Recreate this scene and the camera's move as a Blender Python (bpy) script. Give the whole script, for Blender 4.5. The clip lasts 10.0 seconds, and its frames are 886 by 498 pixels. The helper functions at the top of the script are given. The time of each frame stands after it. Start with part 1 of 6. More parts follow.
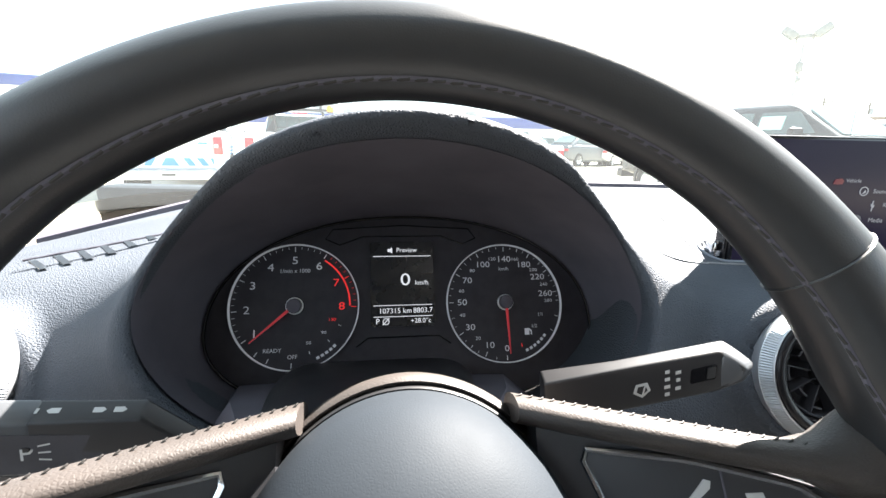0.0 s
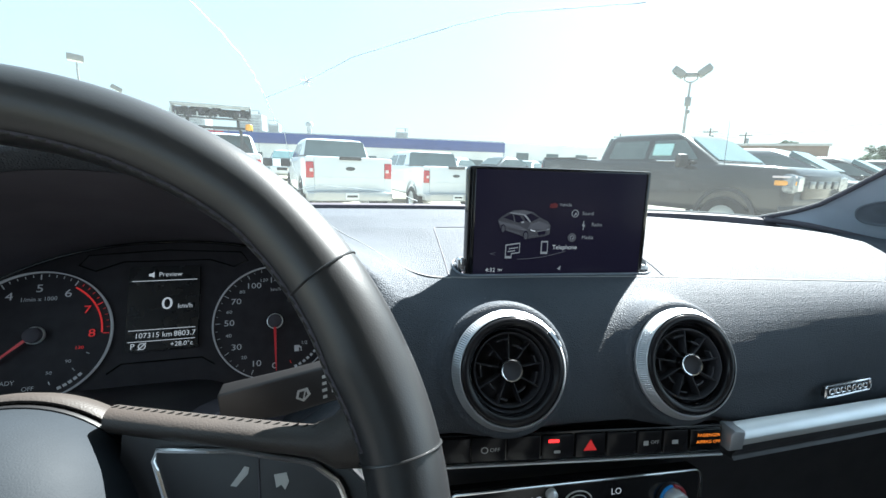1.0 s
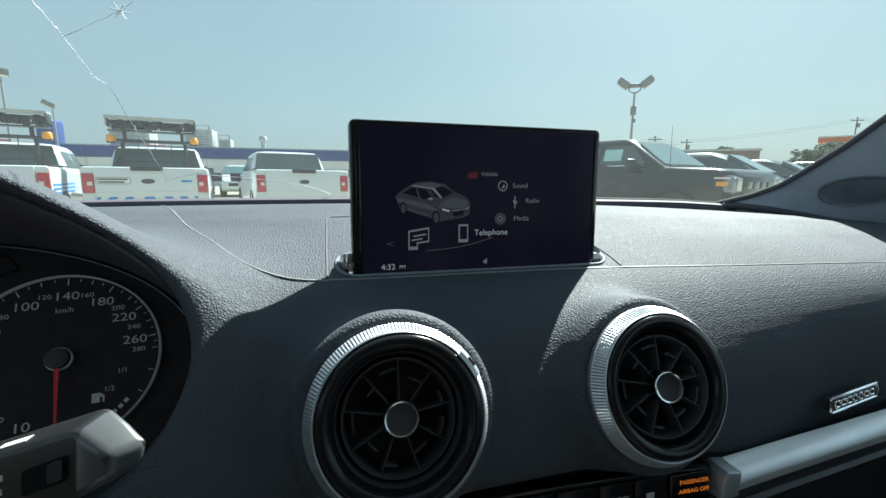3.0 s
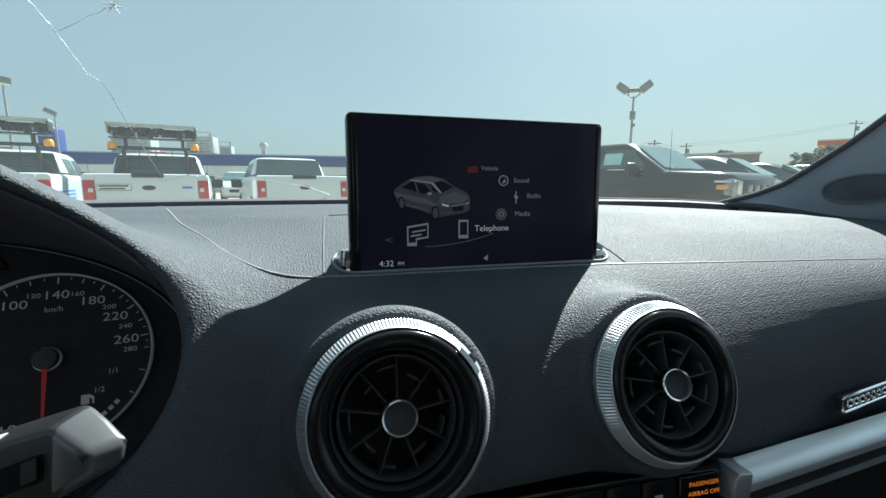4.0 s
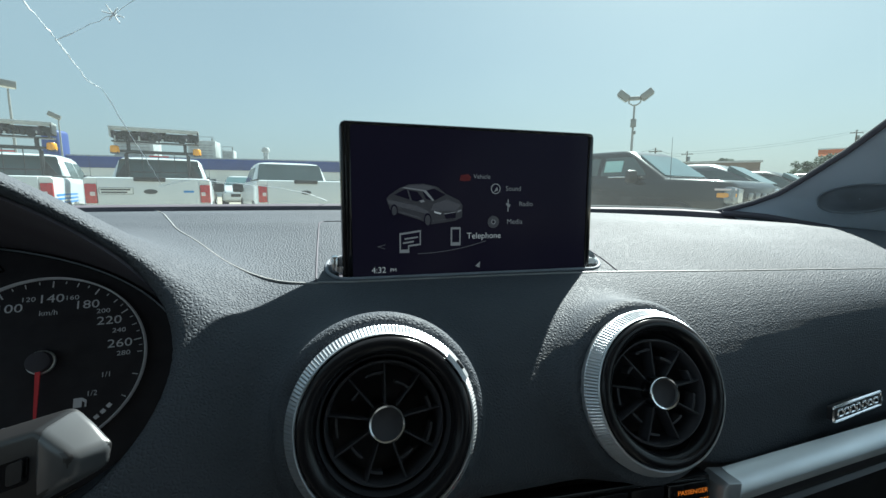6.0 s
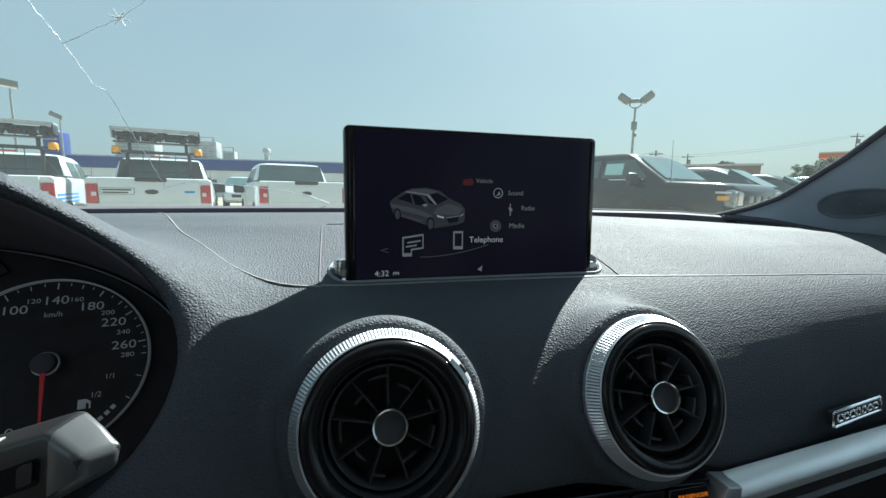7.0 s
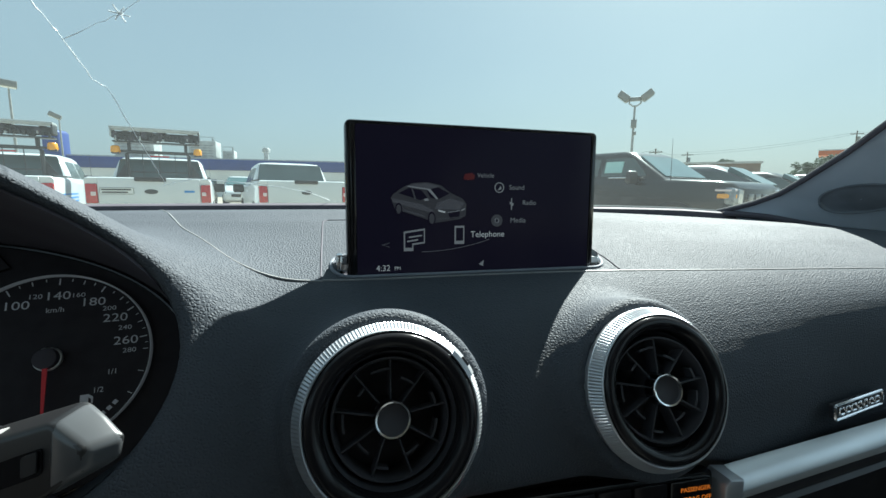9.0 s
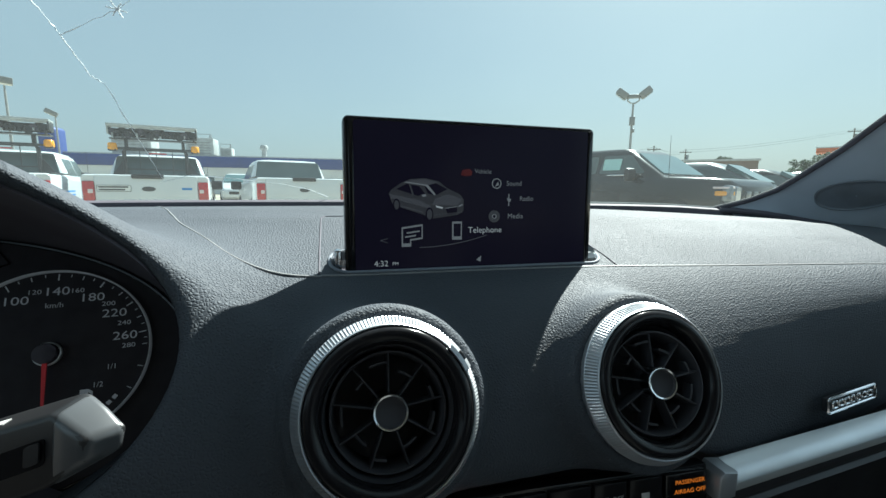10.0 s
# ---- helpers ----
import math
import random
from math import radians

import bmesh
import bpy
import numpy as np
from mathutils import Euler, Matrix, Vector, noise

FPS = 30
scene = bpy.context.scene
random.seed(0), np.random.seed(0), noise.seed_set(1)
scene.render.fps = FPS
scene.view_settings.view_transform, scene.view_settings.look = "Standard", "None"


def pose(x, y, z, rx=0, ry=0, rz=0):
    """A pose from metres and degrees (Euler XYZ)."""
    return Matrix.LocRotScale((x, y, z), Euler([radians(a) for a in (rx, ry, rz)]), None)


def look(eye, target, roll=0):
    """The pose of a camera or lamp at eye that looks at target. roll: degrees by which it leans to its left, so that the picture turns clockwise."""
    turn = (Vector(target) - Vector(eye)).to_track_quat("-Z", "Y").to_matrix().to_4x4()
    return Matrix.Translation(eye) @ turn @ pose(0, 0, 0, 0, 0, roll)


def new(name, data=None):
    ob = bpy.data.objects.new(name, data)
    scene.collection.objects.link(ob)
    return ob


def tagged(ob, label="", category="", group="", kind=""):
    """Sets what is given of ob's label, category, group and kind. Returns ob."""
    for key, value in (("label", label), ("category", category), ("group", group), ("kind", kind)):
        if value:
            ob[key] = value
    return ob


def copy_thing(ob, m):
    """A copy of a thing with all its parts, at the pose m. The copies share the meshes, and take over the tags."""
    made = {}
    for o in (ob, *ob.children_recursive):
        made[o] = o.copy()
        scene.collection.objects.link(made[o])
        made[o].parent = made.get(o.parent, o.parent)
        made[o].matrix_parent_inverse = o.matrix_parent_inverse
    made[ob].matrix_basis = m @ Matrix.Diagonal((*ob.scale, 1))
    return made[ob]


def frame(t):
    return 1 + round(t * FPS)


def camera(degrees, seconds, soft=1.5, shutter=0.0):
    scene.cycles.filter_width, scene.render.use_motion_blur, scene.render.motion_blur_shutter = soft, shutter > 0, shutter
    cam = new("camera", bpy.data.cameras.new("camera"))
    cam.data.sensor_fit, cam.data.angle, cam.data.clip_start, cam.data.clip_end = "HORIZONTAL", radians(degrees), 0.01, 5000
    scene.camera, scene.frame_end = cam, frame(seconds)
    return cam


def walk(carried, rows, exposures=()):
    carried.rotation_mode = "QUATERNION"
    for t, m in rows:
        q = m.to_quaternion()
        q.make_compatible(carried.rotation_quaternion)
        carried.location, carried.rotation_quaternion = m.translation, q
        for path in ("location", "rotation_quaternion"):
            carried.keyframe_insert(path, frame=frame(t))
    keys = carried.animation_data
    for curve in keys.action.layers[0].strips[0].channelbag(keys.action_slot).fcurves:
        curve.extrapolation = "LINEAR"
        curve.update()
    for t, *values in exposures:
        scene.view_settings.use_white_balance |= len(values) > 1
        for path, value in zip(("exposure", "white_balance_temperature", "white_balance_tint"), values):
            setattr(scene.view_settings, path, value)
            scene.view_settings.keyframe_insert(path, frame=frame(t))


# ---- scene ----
from mathutils.bvhtree import BVHTree
cam = camera(93.5, 10.0)
PATH = [
    (0, (-0.001, 0.0, 1.103), (0.04, 1.938, 0.61), 1.4),
    (0.5, (0.063, -0.05, 1.113), (0.272, 1.892, 0.682), 1.7),
    (1, (0.148, -0.041, 1.114), (0.5, 1.889, 0.723), 2.0),
    (1.5, (0.196, -0.007, 1.1), (0.649, 1.907, 0.737), 1.8),
    (2, (0.213, 0.026, 1.093), (0.717, 1.929, 0.744), 1.3),
    (2.5, (0.221, 0.044, 1.085), (0.741, 1.944, 0.742), 0.8),
    (4, (0.226, 0.059, 1.071), (0.749, 1.965, 0.761), 0.2),
    (4.5, (0.229, 0.058, 1.069), (0.749, 1.966, 0.771), 0.3),
    (5, (0.229, 0.059, 1.068), (0.749, 1.968, 0.779), 0.4),
    (5.5, (0.231, 0.057, 1.07), (0.751, 1.967, 0.785), 0.5),
    (7, (0.229, 0.054, 1.074), (0.749, 1.966, 0.799), 0.9),
    (7.5, (0.226, 0.056, 1.073), (0.743, 1.969, 0.803), 1.0),
    (8, (0.223, 0.055, 1.077), (0.739, 1.968, 0.809), 0.9),
    (8.5, (0.226, 0.054, 1.074), (0.742, 1.967, 0.803), 0.8),
    (9, (0.228, 0.054, 1.071), (0.748, 1.965, 0.791), 0.7),
    (9.5, (0.227, 0.053, 1.072), (0.751, 1.962, 0.784), 0.7),
    (10, (0.228, 0.052, 1.07), (0.755, 1.959, 0.778), 0.7),
]
EXPOSURES = [(0.0, 4.05, 6350, 10), (0.5, 3.65, 6250, 8), (1.0, 3.10, 5780, 2), (1.5, 2.5, 5880, -2), (2.0, 2.3, 5830, -3), (2.5, 2.2, 5800, -4), (4.0, 2.12, 5800, -4), (10.0, 2.12, 5800, -4)]
walk(cam, [(t, look(eye, target, roll)) for t, eye, target, roll in PATH], EXPOSURES)

# ---- light ----
SUN_AZ, SUN_EL = 48.0, 47.0          # degrees from +y towards +x, and above the horizon
GROUND = -0.16
world = bpy.data.worlds.new("daylight")
scene.world = world
world.use_nodes = True
wn = world.node_tree
sky = wn.nodes.new("ShaderNodeTexSky")
sky.sky_type = "NISHITA"
sky.sun_disc = False
sky.sun_elevation, sky.sun_rotation = radians(SUN_EL), radians(SUN_AZ)
sky.dust_density, sky.air_density, sky.ozone_density = 2.5, 1.2, 1.0
back = wn.nodes["Background"]
back.inputs["Strength"].default_value = 0.0505
haze = wn.nodes.new("ShaderNodeMix")
haze.data_type = "RGBA"
haze.inputs["Factor"].default_value = 0.68
haze.inputs["B"].default_value = (4.5, 5.05, 5.45, 1)
wn.links.new(sky.outputs[0], haze.inputs["A"])
wn.links.new(haze.outputs["Result"], back.inputs["Color"])
sun_data = bpy.data.lights.new("sun", "SUN")
sun_data.energy, sun_data.angle, sun_data.color = 4.8, radians(0.6), (1.0, 0.92, 0.83)
sun = new("sun", sun_data)
sun_way = Vector((math.sin(radians(SUN_AZ)) * math.cos(radians(SUN_EL)), math.cos(radians(SUN_AZ)) * math.cos(radians(SUN_EL)), math.sin(radians(SUN_EL))))
sun.matrix_world = look(sun_way * 50, (0, 0, 0))


# ---- materials ----
def material(name, colour, rough=0.5, metal=0.0, grain=0.0, grain_size=0.002, spots=0.0, spot_size=0.05, emit=0.0, coat=0.0, spec=0.5, kind="noise", vary=0.0, worn=None, own=False):
    """A principled material in metres: fine relief (grain), broad change of tone (spots), a wear colour, a change from piece to piece."""
    m = bpy.data.materials.new(name)
    m.use_nodes = True
    nt = m.node_tree
    n, l = nt.nodes, nt.links
    b = n["Principled BSDF"]
    b.inputs["Base Color"].default_value = (*(c * (0.08 if own else 1.0) for c in colour), 1)
    b.inputs["Roughness"].default_value = rough
    b.inputs["Metallic"].default_value = metal
    b.inputs["Specular IOR Level"].default_value = spec
    b.inputs["Coat Weight"].default_value = coat
    b.inputs["Coat Roughness"].default_value = 0.03
    co = n.new("ShaderNodeTexCoord")
    last = None
    if spots:
        tex = n.new("ShaderNodeTexNoise")
        tex.inputs["Scale"].default_value = 1 / spot_size
        tex.inputs["Detail"].default_value = 5
        l.new(co.outputs["Object"], tex.inputs["Vector"])
        mix = n.new("ShaderNodeMix")
        mix.data_type = "RGBA"
        other = worn or tuple(c * (1 - spots) for c in colour)
        mix.inputs["A"].default_value = (*colour, 1)
        mix.inputs["B"].default_value = (*other, 1)
        ramp = n.new("ShaderNodeMapRange")
        ramp.inputs["From Min"].default_value, ramp.inputs["From Max"].default_value = (0.4, 0.68) if not worn else (0.56, 0.74)
        l.new(tex.outputs["Fac"], ramp.inputs["Value"])
        l.new(ramp.outputs["Result"], mix.inputs["Factor"])
        last = mix.outputs["Result"]
        rr = n.new("ShaderNodeMapRange")
        rr.inputs["To Min"].default_value, rr.inputs["To Max"].default_value = max(0.0, rough - 0.06), min(1.0, rough + 0.10)
        l.new(tex.outputs["Fac"], rr.inputs["Value"])
        l.new(rr.outputs["Result"], b.inputs["Roughness"])
    if vary:
        info = n.new("ShaderNodeObjectInfo")
        hsv = n.new("ShaderNodeHueSaturation")
        mr = n.new("ShaderNodeMapRange")
        mr.inputs["To Min"].default_value, mr.inputs["To Max"].default_value = 1 - vary, 1 + vary
        l.new(info.outputs["Random"], mr.inputs["Value"])
        l.new(mr.outputs["Result"], hsv.inputs["Value"])
        hsv.inputs["Color"].default_value = (*colour, 1)
        if last:
            l.new(last, hsv.inputs["Color"])
        last = hsv.outputs["Color"]
    if last:
        l.new(last, b.inputs["Base Color"])
    if grain:
        if kind == "leather":
            tex = n.new("ShaderNodeTexVoronoi")
            tex.feature = "DISTANCE_TO_EDGE"
            tex.inputs["Scale"].default_value = 1 / grain_size
            l.new(co.outputs["Object"], tex.inputs["Vector"])
            soft = n.new("ShaderNodeMapRange")
            soft.interpolation_type = "SMOOTHSTEP"
            soft.inputs["From Max"].default_value = 0.35
            l.new(tex.outputs["Distance"], soft.inputs["Value"])
            high = soft.outputs["Result"]
        else:
            tex = n.new("ShaderNodeTexNoise")
            tex.inputs["Scale"].default_value = 1 / grain_size
            tex.inputs["Detail"].default_value = 4
            l.new(co.outputs["Object"], tex.inputs["Vector"])
            high = tex.outputs["Fac"]
        bump = n.new("ShaderNodeBump")
        bump.inputs["Strength"].default_value = 1.0
        bump.inputs["Distance"].default_value = grain
        l.new(high, bump.inputs["Height"])
        l.new(bump.outputs["Normal"], b.inputs["Normal"])
    if emit:
        b.inputs["Emission Color"].default_value = (*colour, 1)
        b.inputs["Emission Strength"].default_value = emit
    return m


def glass_material(name, tint, gloss, film):
    """Clear pane: see-through with a faint mirror sheen and a thin scattering film for dust and hazy veil."""
    m = bpy.data.materials.new(name)
    m.use_nodes = True
    n, l = m.node_tree.nodes, m.node_tree.links
    n.remove(n["Principled BSDF"])
    clear = n.new("ShaderNodeBsdfTransparent")
    clear.inputs["Color"].default_value = (*tint, 1)
    shine = n.new("ShaderNodeBsdfGlossy")
    shine.inputs["Roughness"].default_value = 0.02
    dust = n.new("ShaderNodeBsdfTranslucent")
    dust.inputs["Color"].default_value = (0.75, 0.78, 0.78, 1)
    tex = n.new("ShaderNodeTexNoise")
    tex.inputs["Scale"].default_value = 9
    tex.inputs["Detail"].default_value = 6
    co = n.new("ShaderNodeTexCoord")
    l.new(co.outputs["Object"], tex.inputs["Vector"])
    mr = n.new("ShaderNodeMapRange")
    mr.inputs["To Min"].default_value, mr.inputs["To Max"].default_value = film * 0.7, film * 1.3
    l.new(tex.outputs["Fac"], mr.inputs["Value"])
    a = n.new("ShaderNodeMixShader")
    l.new(mr.outputs["Result"], a.inputs[0])
    l.new(clear.outputs[0], a.inputs[1])
    l.new(dust.outputs[0], a.inputs[2])
    b = n.new("ShaderNodeMixShader")
    b.inputs[0].default_value = gloss
    l.new(a.outputs[0], b.inputs[1])
    l.new(shine.outputs[0], b.inputs[2])
    l.new(b.outputs[0], n["Material Output"].inputs["Surface"])
    return m


DASH = material("soft_dash_plastic", (0.059, 0.0665, 0.079), 0.64, grain=0.00030, grain_size=0.0019, kind="leather", spots=0.15, spot_size=0.12, spec=0.15)
BEZEL = material("smooth_black_bezel", (0.012, 0.0115, 0.013), 0.16, spec=0.22, spots=0.2, spot_size=0.03)
# pale colour that paints the highlight along edges
PADEDGE = material("edge_highlight", (0.20, 0.20, 0.205), 0.5, spots=0.2, spot_size=0.02)
DARK = material("black_plastic", (0.020, 0.020, 0.023), 0.45, grain=0.00003, grain_size=0.0008, spots=0.2, spot_size=0.04)
CAVE = material("matt_black_plastic", (0.095, 0.090, 0.108), 0.65, spec=0.15, grain=0.00008, grain_size=0.001, spots=0.2, spot_size=0.05)
GLOSS = material("gloss_black_plastic", (0.006, 0.006, 0.007), 0.12, spots=0.2, spot_size=0.03)
LEATHER = material("wheel_leather", (0.0150, 0.0158, 0.0175), 0.36, spec=0.7, grain=0.000012, grain_size=0.0010, kind="leather", spots=0.3, spot_size=0.03)
VANE = material("vent_black_plastic", (0.048, 0.047, 0.053), 0.55, spec=0.2, spots=0.2, spot_size=0.02)
LEVER = material("satin_black_lever", (0.010, 0.010, 0.0112), 0.40, spec=0.6, grain=0.00002, grain_size=0.0008, spots=0.15, spot_size=0.03)
CAP = material("satin_grey_cap", (0.062, 0.065, 0.070), 0.28, spec=0.6, spots=0.15, spot_size=0.02)
HIDE = material("grained_wheel_leather", (0.036, 0.030, 0.027), 0.52, spec=0.45, grain=0.00005, grain_size=0.0014, kind="leather", spots=0.25, spot_size=0.03)
PAD = material("airbag_cover_plastic", (0.016, 0.020, 0.025), 0.66, spec=0.14, grain=0.00002, grain_size=0.0012, kind="leather", spots=0.12, spot_size=0.03)
THREAD = material("dark_thread", (0.026, 0.024, 0.022), 0.7)
ALU = material("satin_aluminium", (0.50, 0.52, 0.55), 0.38, metal=0.8, grain=0.00003, grain_size=0.0006, spots=0.08, spot_size=0.02)
CHROME = material("polished_chrome", (0.75, 0.76, 0.78), 0.12, metal=1.0, spots=0.05, spot_size=0.02)
SILVER = material("silver_trim_paint", (0.64, 0.665, 0.68), 0.36, metal=0.6, spots=0.08, spot_size=0.05)
DIAL = material("dial_black", (0.032, 0.030, 0.036), 0.5, spec=0.2, spots=0.2, spot_size=0.01)
MARK = material("dial_white_print", (0.50, 0.51, 0.55), 0.6, emit=0.012)
REDMARK = material("dial_red_print", (0.55, 0.02, 0.02), 0.5, emit=0.060)
NEEDLE = material("red_needle", (0.45, 0.02, 0.03), 0.4, emit=0.018)
PANEL = material("display_black", (0.006, 0.0052, 0.011), 0.14, spec=0.08, spots=0.1, spot_size=0.05, emit=0.13)
LCD = material("lcd_dark", (0.010, 0.011, 0.014), 0.25, spots=0.1, spot_size=0.02)
GLOW = material("display_white", (0.80, 0.82, 0.86), 0.5, emit=0.060, own=True)
DIM = material("display_grey", (0.32, 0.33, 0.36), 0.5, emit=0.066, own=True)
FAINT = material("display_dark_grey", (0.10, 0.10, 0.12), 0.5, emit=0.072, own=True)
SLATE = material("display_slate", (0.15, 0.15, 0.18), 0.5, emit=0.032, own=True)
CARBODY = material("display_car_grey", (0.075, 0.075, 0.092), 0.5, emit=0.050, own=True)
REDGLOW = material("display_red", (0.22, 0.012, 0.02), 0.5, emit=0.034, own=True)
LEDRED = material("red_lamp", (0.9, 0.02, 0.02), 0.4, emit=0.360)
AMBERTXT = material("amber_warning_light", (0.9, 0.22, 0.02), 0.4, emit=0.132)
ICON = material("white_icon_print", (0.42, 0.42, 0.41), 0.5)
HEADLINER = material("grey_headliner_cloth", (0.30, 0.295, 0.29), 0.9, grain=0.0002, grain_size=0.0015, spots=0.1, spot_size=0.1)
CLOTH = material("grey_cabin_cloth", (0.10, 0.099, 0.100), 0.9, grain=0.0003, grain_size=0.003, spots=0.15, spot_size=0.2)
PILLAR = material("pillar_grey_plastic", (0.42, 0.475, 0.56), 0.6, spec=0.4, grain=0.00015, grain_size=0.0012, spots=0.1, spot_size=0.08)
GRILLE = material("dark_grey_grille", (0.17, 0.19, 0.225), 0.7, grain=0.0003, grain_size=0.002, spots=0.2, spot_size=0.03)
# the film also lays the outdoor haze over dark things seen through it
WINDSCREEN = glass_material("windscreen_glass", (0.415, 0.467, 0.470), 0.006, 0.018)
TINTED = glass_material("tinted_side_glass", (0.42, 0.43, 0.435), 0.02, 0.004)
CLEAR = glass_material("clear_side_glass", (0.86, 0.89, 0.88), 0.02, 0.004)
CRACK = material("cracked_glass_edge", (0.75, 0.8, 0.82), 0.25)
PAINT = material("white_vehicle_paint", (0.70, 0.715, 0.725), 0.3, coat=0.5, spots=0.05, spot_size=0.6)
BLACKPAINT = material("black_vehicle_paint", (0.010, 0.014, 0.017), 0.22, coat=0.30, spots=0.5, spot_size=0.05)
GREYPAINT = material("grey_vehicle_paint", (0.10, 0.11, 0.12), 0.3, metal=0.4, coat=0.5, spots=0.1, spot_size=0.5)
CARPAINT = material("dark_blue_grey_car_paint", (0.035, 0.042, 0.050), 0.3, metal=0.2, coat=0.4, spots=0.1, spot_size=0.5)
SILVERPAINT = material("silver_vehicle_paint", (0.45, 0.46, 0.47), 0.3, metal=0.5, coat=0.5, spots=0.06, spot_size=0.5)
CARGLASS = material("tinted_vehicle_glass", (0.085, 0.115, 0.118), 0.05, spec=0.6, spots=0.2, spot_size=0.5)
# the sky's reflection in vehicle windscreens is put into this base colour
SCREENGLASS = material("sky_tinted_windscreen", (0.10, 0.17, 0.18), 0.05, spec=0.7, spots=0.2, spot_size=0.6)
HEADLAMP = material("clear_lamp_cover", (0.34, 0.36, 0.38), 0.12, metal=0.4, coat=0.6, spots=0.5, spot_size=0.06)
TAIL = material("red_tail_lamp", (0.50, 0.015, 0.02), 0.18, coat=0.5, spots=0.3, spot_size=0.04)
TAILWHITE = material("clear_tail_lamp", (0.75, 0.62, 0.62), 0.2, coat=0.5)
RUBBER = material("tyre_rubber", (0.02, 0.02, 0.02), 0.8, spots=0.3, spot_size=0.1)
RACK = material("dark_steel_rack", (0.05, 0.052, 0.055), 0.5, metal=0.3, spots=0.2, spot_size=0.1)
BOARD = material("grey_board_frame", (0.42, 0.43, 0.42), 0.5, metal=0.2, spots=0.2, spot_size=0.1)
AMBER = material("amber_beacon", (0.85, 0.36, 0.02), 0.2, coat=0.4)
BLUE = material("blue_stripe", (0.02, 0.22, 0.60), 0.4, spots=0.1, spot_size=0.2)
BAND = material("blue_fascia_paint", (0.035, 0.068, 0.25), 0.5, spots=0.15, spot_size=2.0)
WALL = material("white_wall_paint", (0.80, 0.81, 0.80), 0.8, grain=0.003, grain_size=0.3, spots=0.12, spot_size=2.5)
ROOFGREY = material("roof_unit_metal", (0.46, 0.47, 0.47), 0.6, spots=0.25, spot_size=0.5)
YELLOW = material("yellow_sign_paint", (0.85, 0.55, 0.02), 0.5, spots=0.1, spot_size=0.5)
ORANGE = material("orange_canopy_paint", (0.75, 0.18, 0.05), 0.5, spots=0.1, spot_size=0.8)
STEEL = material("galvanised_pole", (0.34, 0.35, 0.35), 0.55, metal=0.4, spots=0.2, spot_size=0.4)
LAMPGREY = material("lamp_head_grey", (0.22, 0.23, 0.23), 0.5, spots=0.2, spot_size=0.2)
WOODPOLE = material("weathered_wood", (0.12, 0.10, 0.08), 0.8, spots=0.3, spot_size=0.3)
LEAF = material("foliage", (0.065, 0.115, 0.045), 0.7, spots=0.4, spot_size=0.8, vary=0.2)
BARK = material("bark", (0.09, 0.07, 0.05), 0.9, spots=0.3, spot_size=0.1)
ASPHALT = material("sunlit_pavement", (0.44, 0.39, 0.31), 0.9, grain=0.01, grain_size=0.05, spots=0.3, spot_size=3.0)


# ---- mesh helpers ----
def finish(name, bm, mat, smooth=True, sharp=40):
    bm.normal_update()
    if smooth:
        for f in bm.faces:
            f.smooth = True
        for e in bm.edges:
            if len(e.link_faces) == 2 and e.calc_face_angle(0) > radians(sharp):
                e.smooth = False
    me = bpy.data.meshes.new(name)
    bm.to_mesh(me)
    bm.free()
    me.materials.append(mat)
    return me


def part(name, bm, mat, parent=None, label="", smooth=True, sharp=40, m=None):
    ob = new(name, finish(name, bm, mat, smooth, sharp))
    if parent:
        ob.parent = parent
    if m is not None:
        ob.matrix_basis = m
    return tagged(ob, label)


def thing(name, label, category, m=None, group="", kind=""):
    ob = new(name)
    ob.empty_display_size = 0.02
    if m is not None:
        ob.matrix_basis = m
    return tagged(ob, label, category, group, kind)


def box(bm, cx, cy, cz, sx, sy, sz, bevel=0.0, seg=2, m=None):
    r = bmesh.ops.create_cube(bm, size=1.0, matrix=Matrix.Translation((cx, cy, cz)) @ Matrix.Diagonal((sx, sy, sz, 1)))
    vs = r["verts"]
    if bevel:
        es = list({e for v in vs for e in v.link_edges})
        q = bmesh.ops.bevel(bm, geom=es, offset=bevel, segments=seg, profile=0.5, affect="EDGES")
        vs = list({v for f in q["faces"] for v in f.verts} | {v for v in vs if v.is_valid})
    if m is not None:
        bmesh.ops.transform(bm, matrix=m, verts=vs)
    return bm


def boxed(*a, **k):
    return box(bmesh.new(), *a, **k)


def rings(loops, close=True, cap=True):
    """A skin over loops of points, all of one length."""
    bm = bmesh.new()
    rows = [[bm.verts.new(p) for p in lp] for lp in loops]
    n = len(rows[0])
    for a, b in zip(rows, rows[1:]):
        for i in range(n if close else n - 1):
            j = (i + 1) % n
            bm.faces.new((a[i], a[j], b[j], b[i]))
    if cap and close:
        bm.faces.new(list(reversed(rows[0])))
        bm.faces.new(rows[-1])
    bmesh.ops.recalc_face_normals(bm, faces=bm.faces[:])
    return bm


def lathe(profile, n=64, cap=False, wave=None):
    """Turns (radius, y) pairs about the y axis. wave: (first, last, count, depth) ripples those rows."""
    loops = []
    for k, (r, y) in enumerate(profile):
        lp = []
        for i in range(n):
            a = 2 * math.pi * i / n
            rr = r
            if wave and wave[0] <= k <= wave[1]:
                rr = r + (wave[2] if i % 2 else 0)
            lp.append((rr * math.cos(a), y, rr * math.sin(a)))
        loops.append(lp)
    return rings(loops, True, cap)


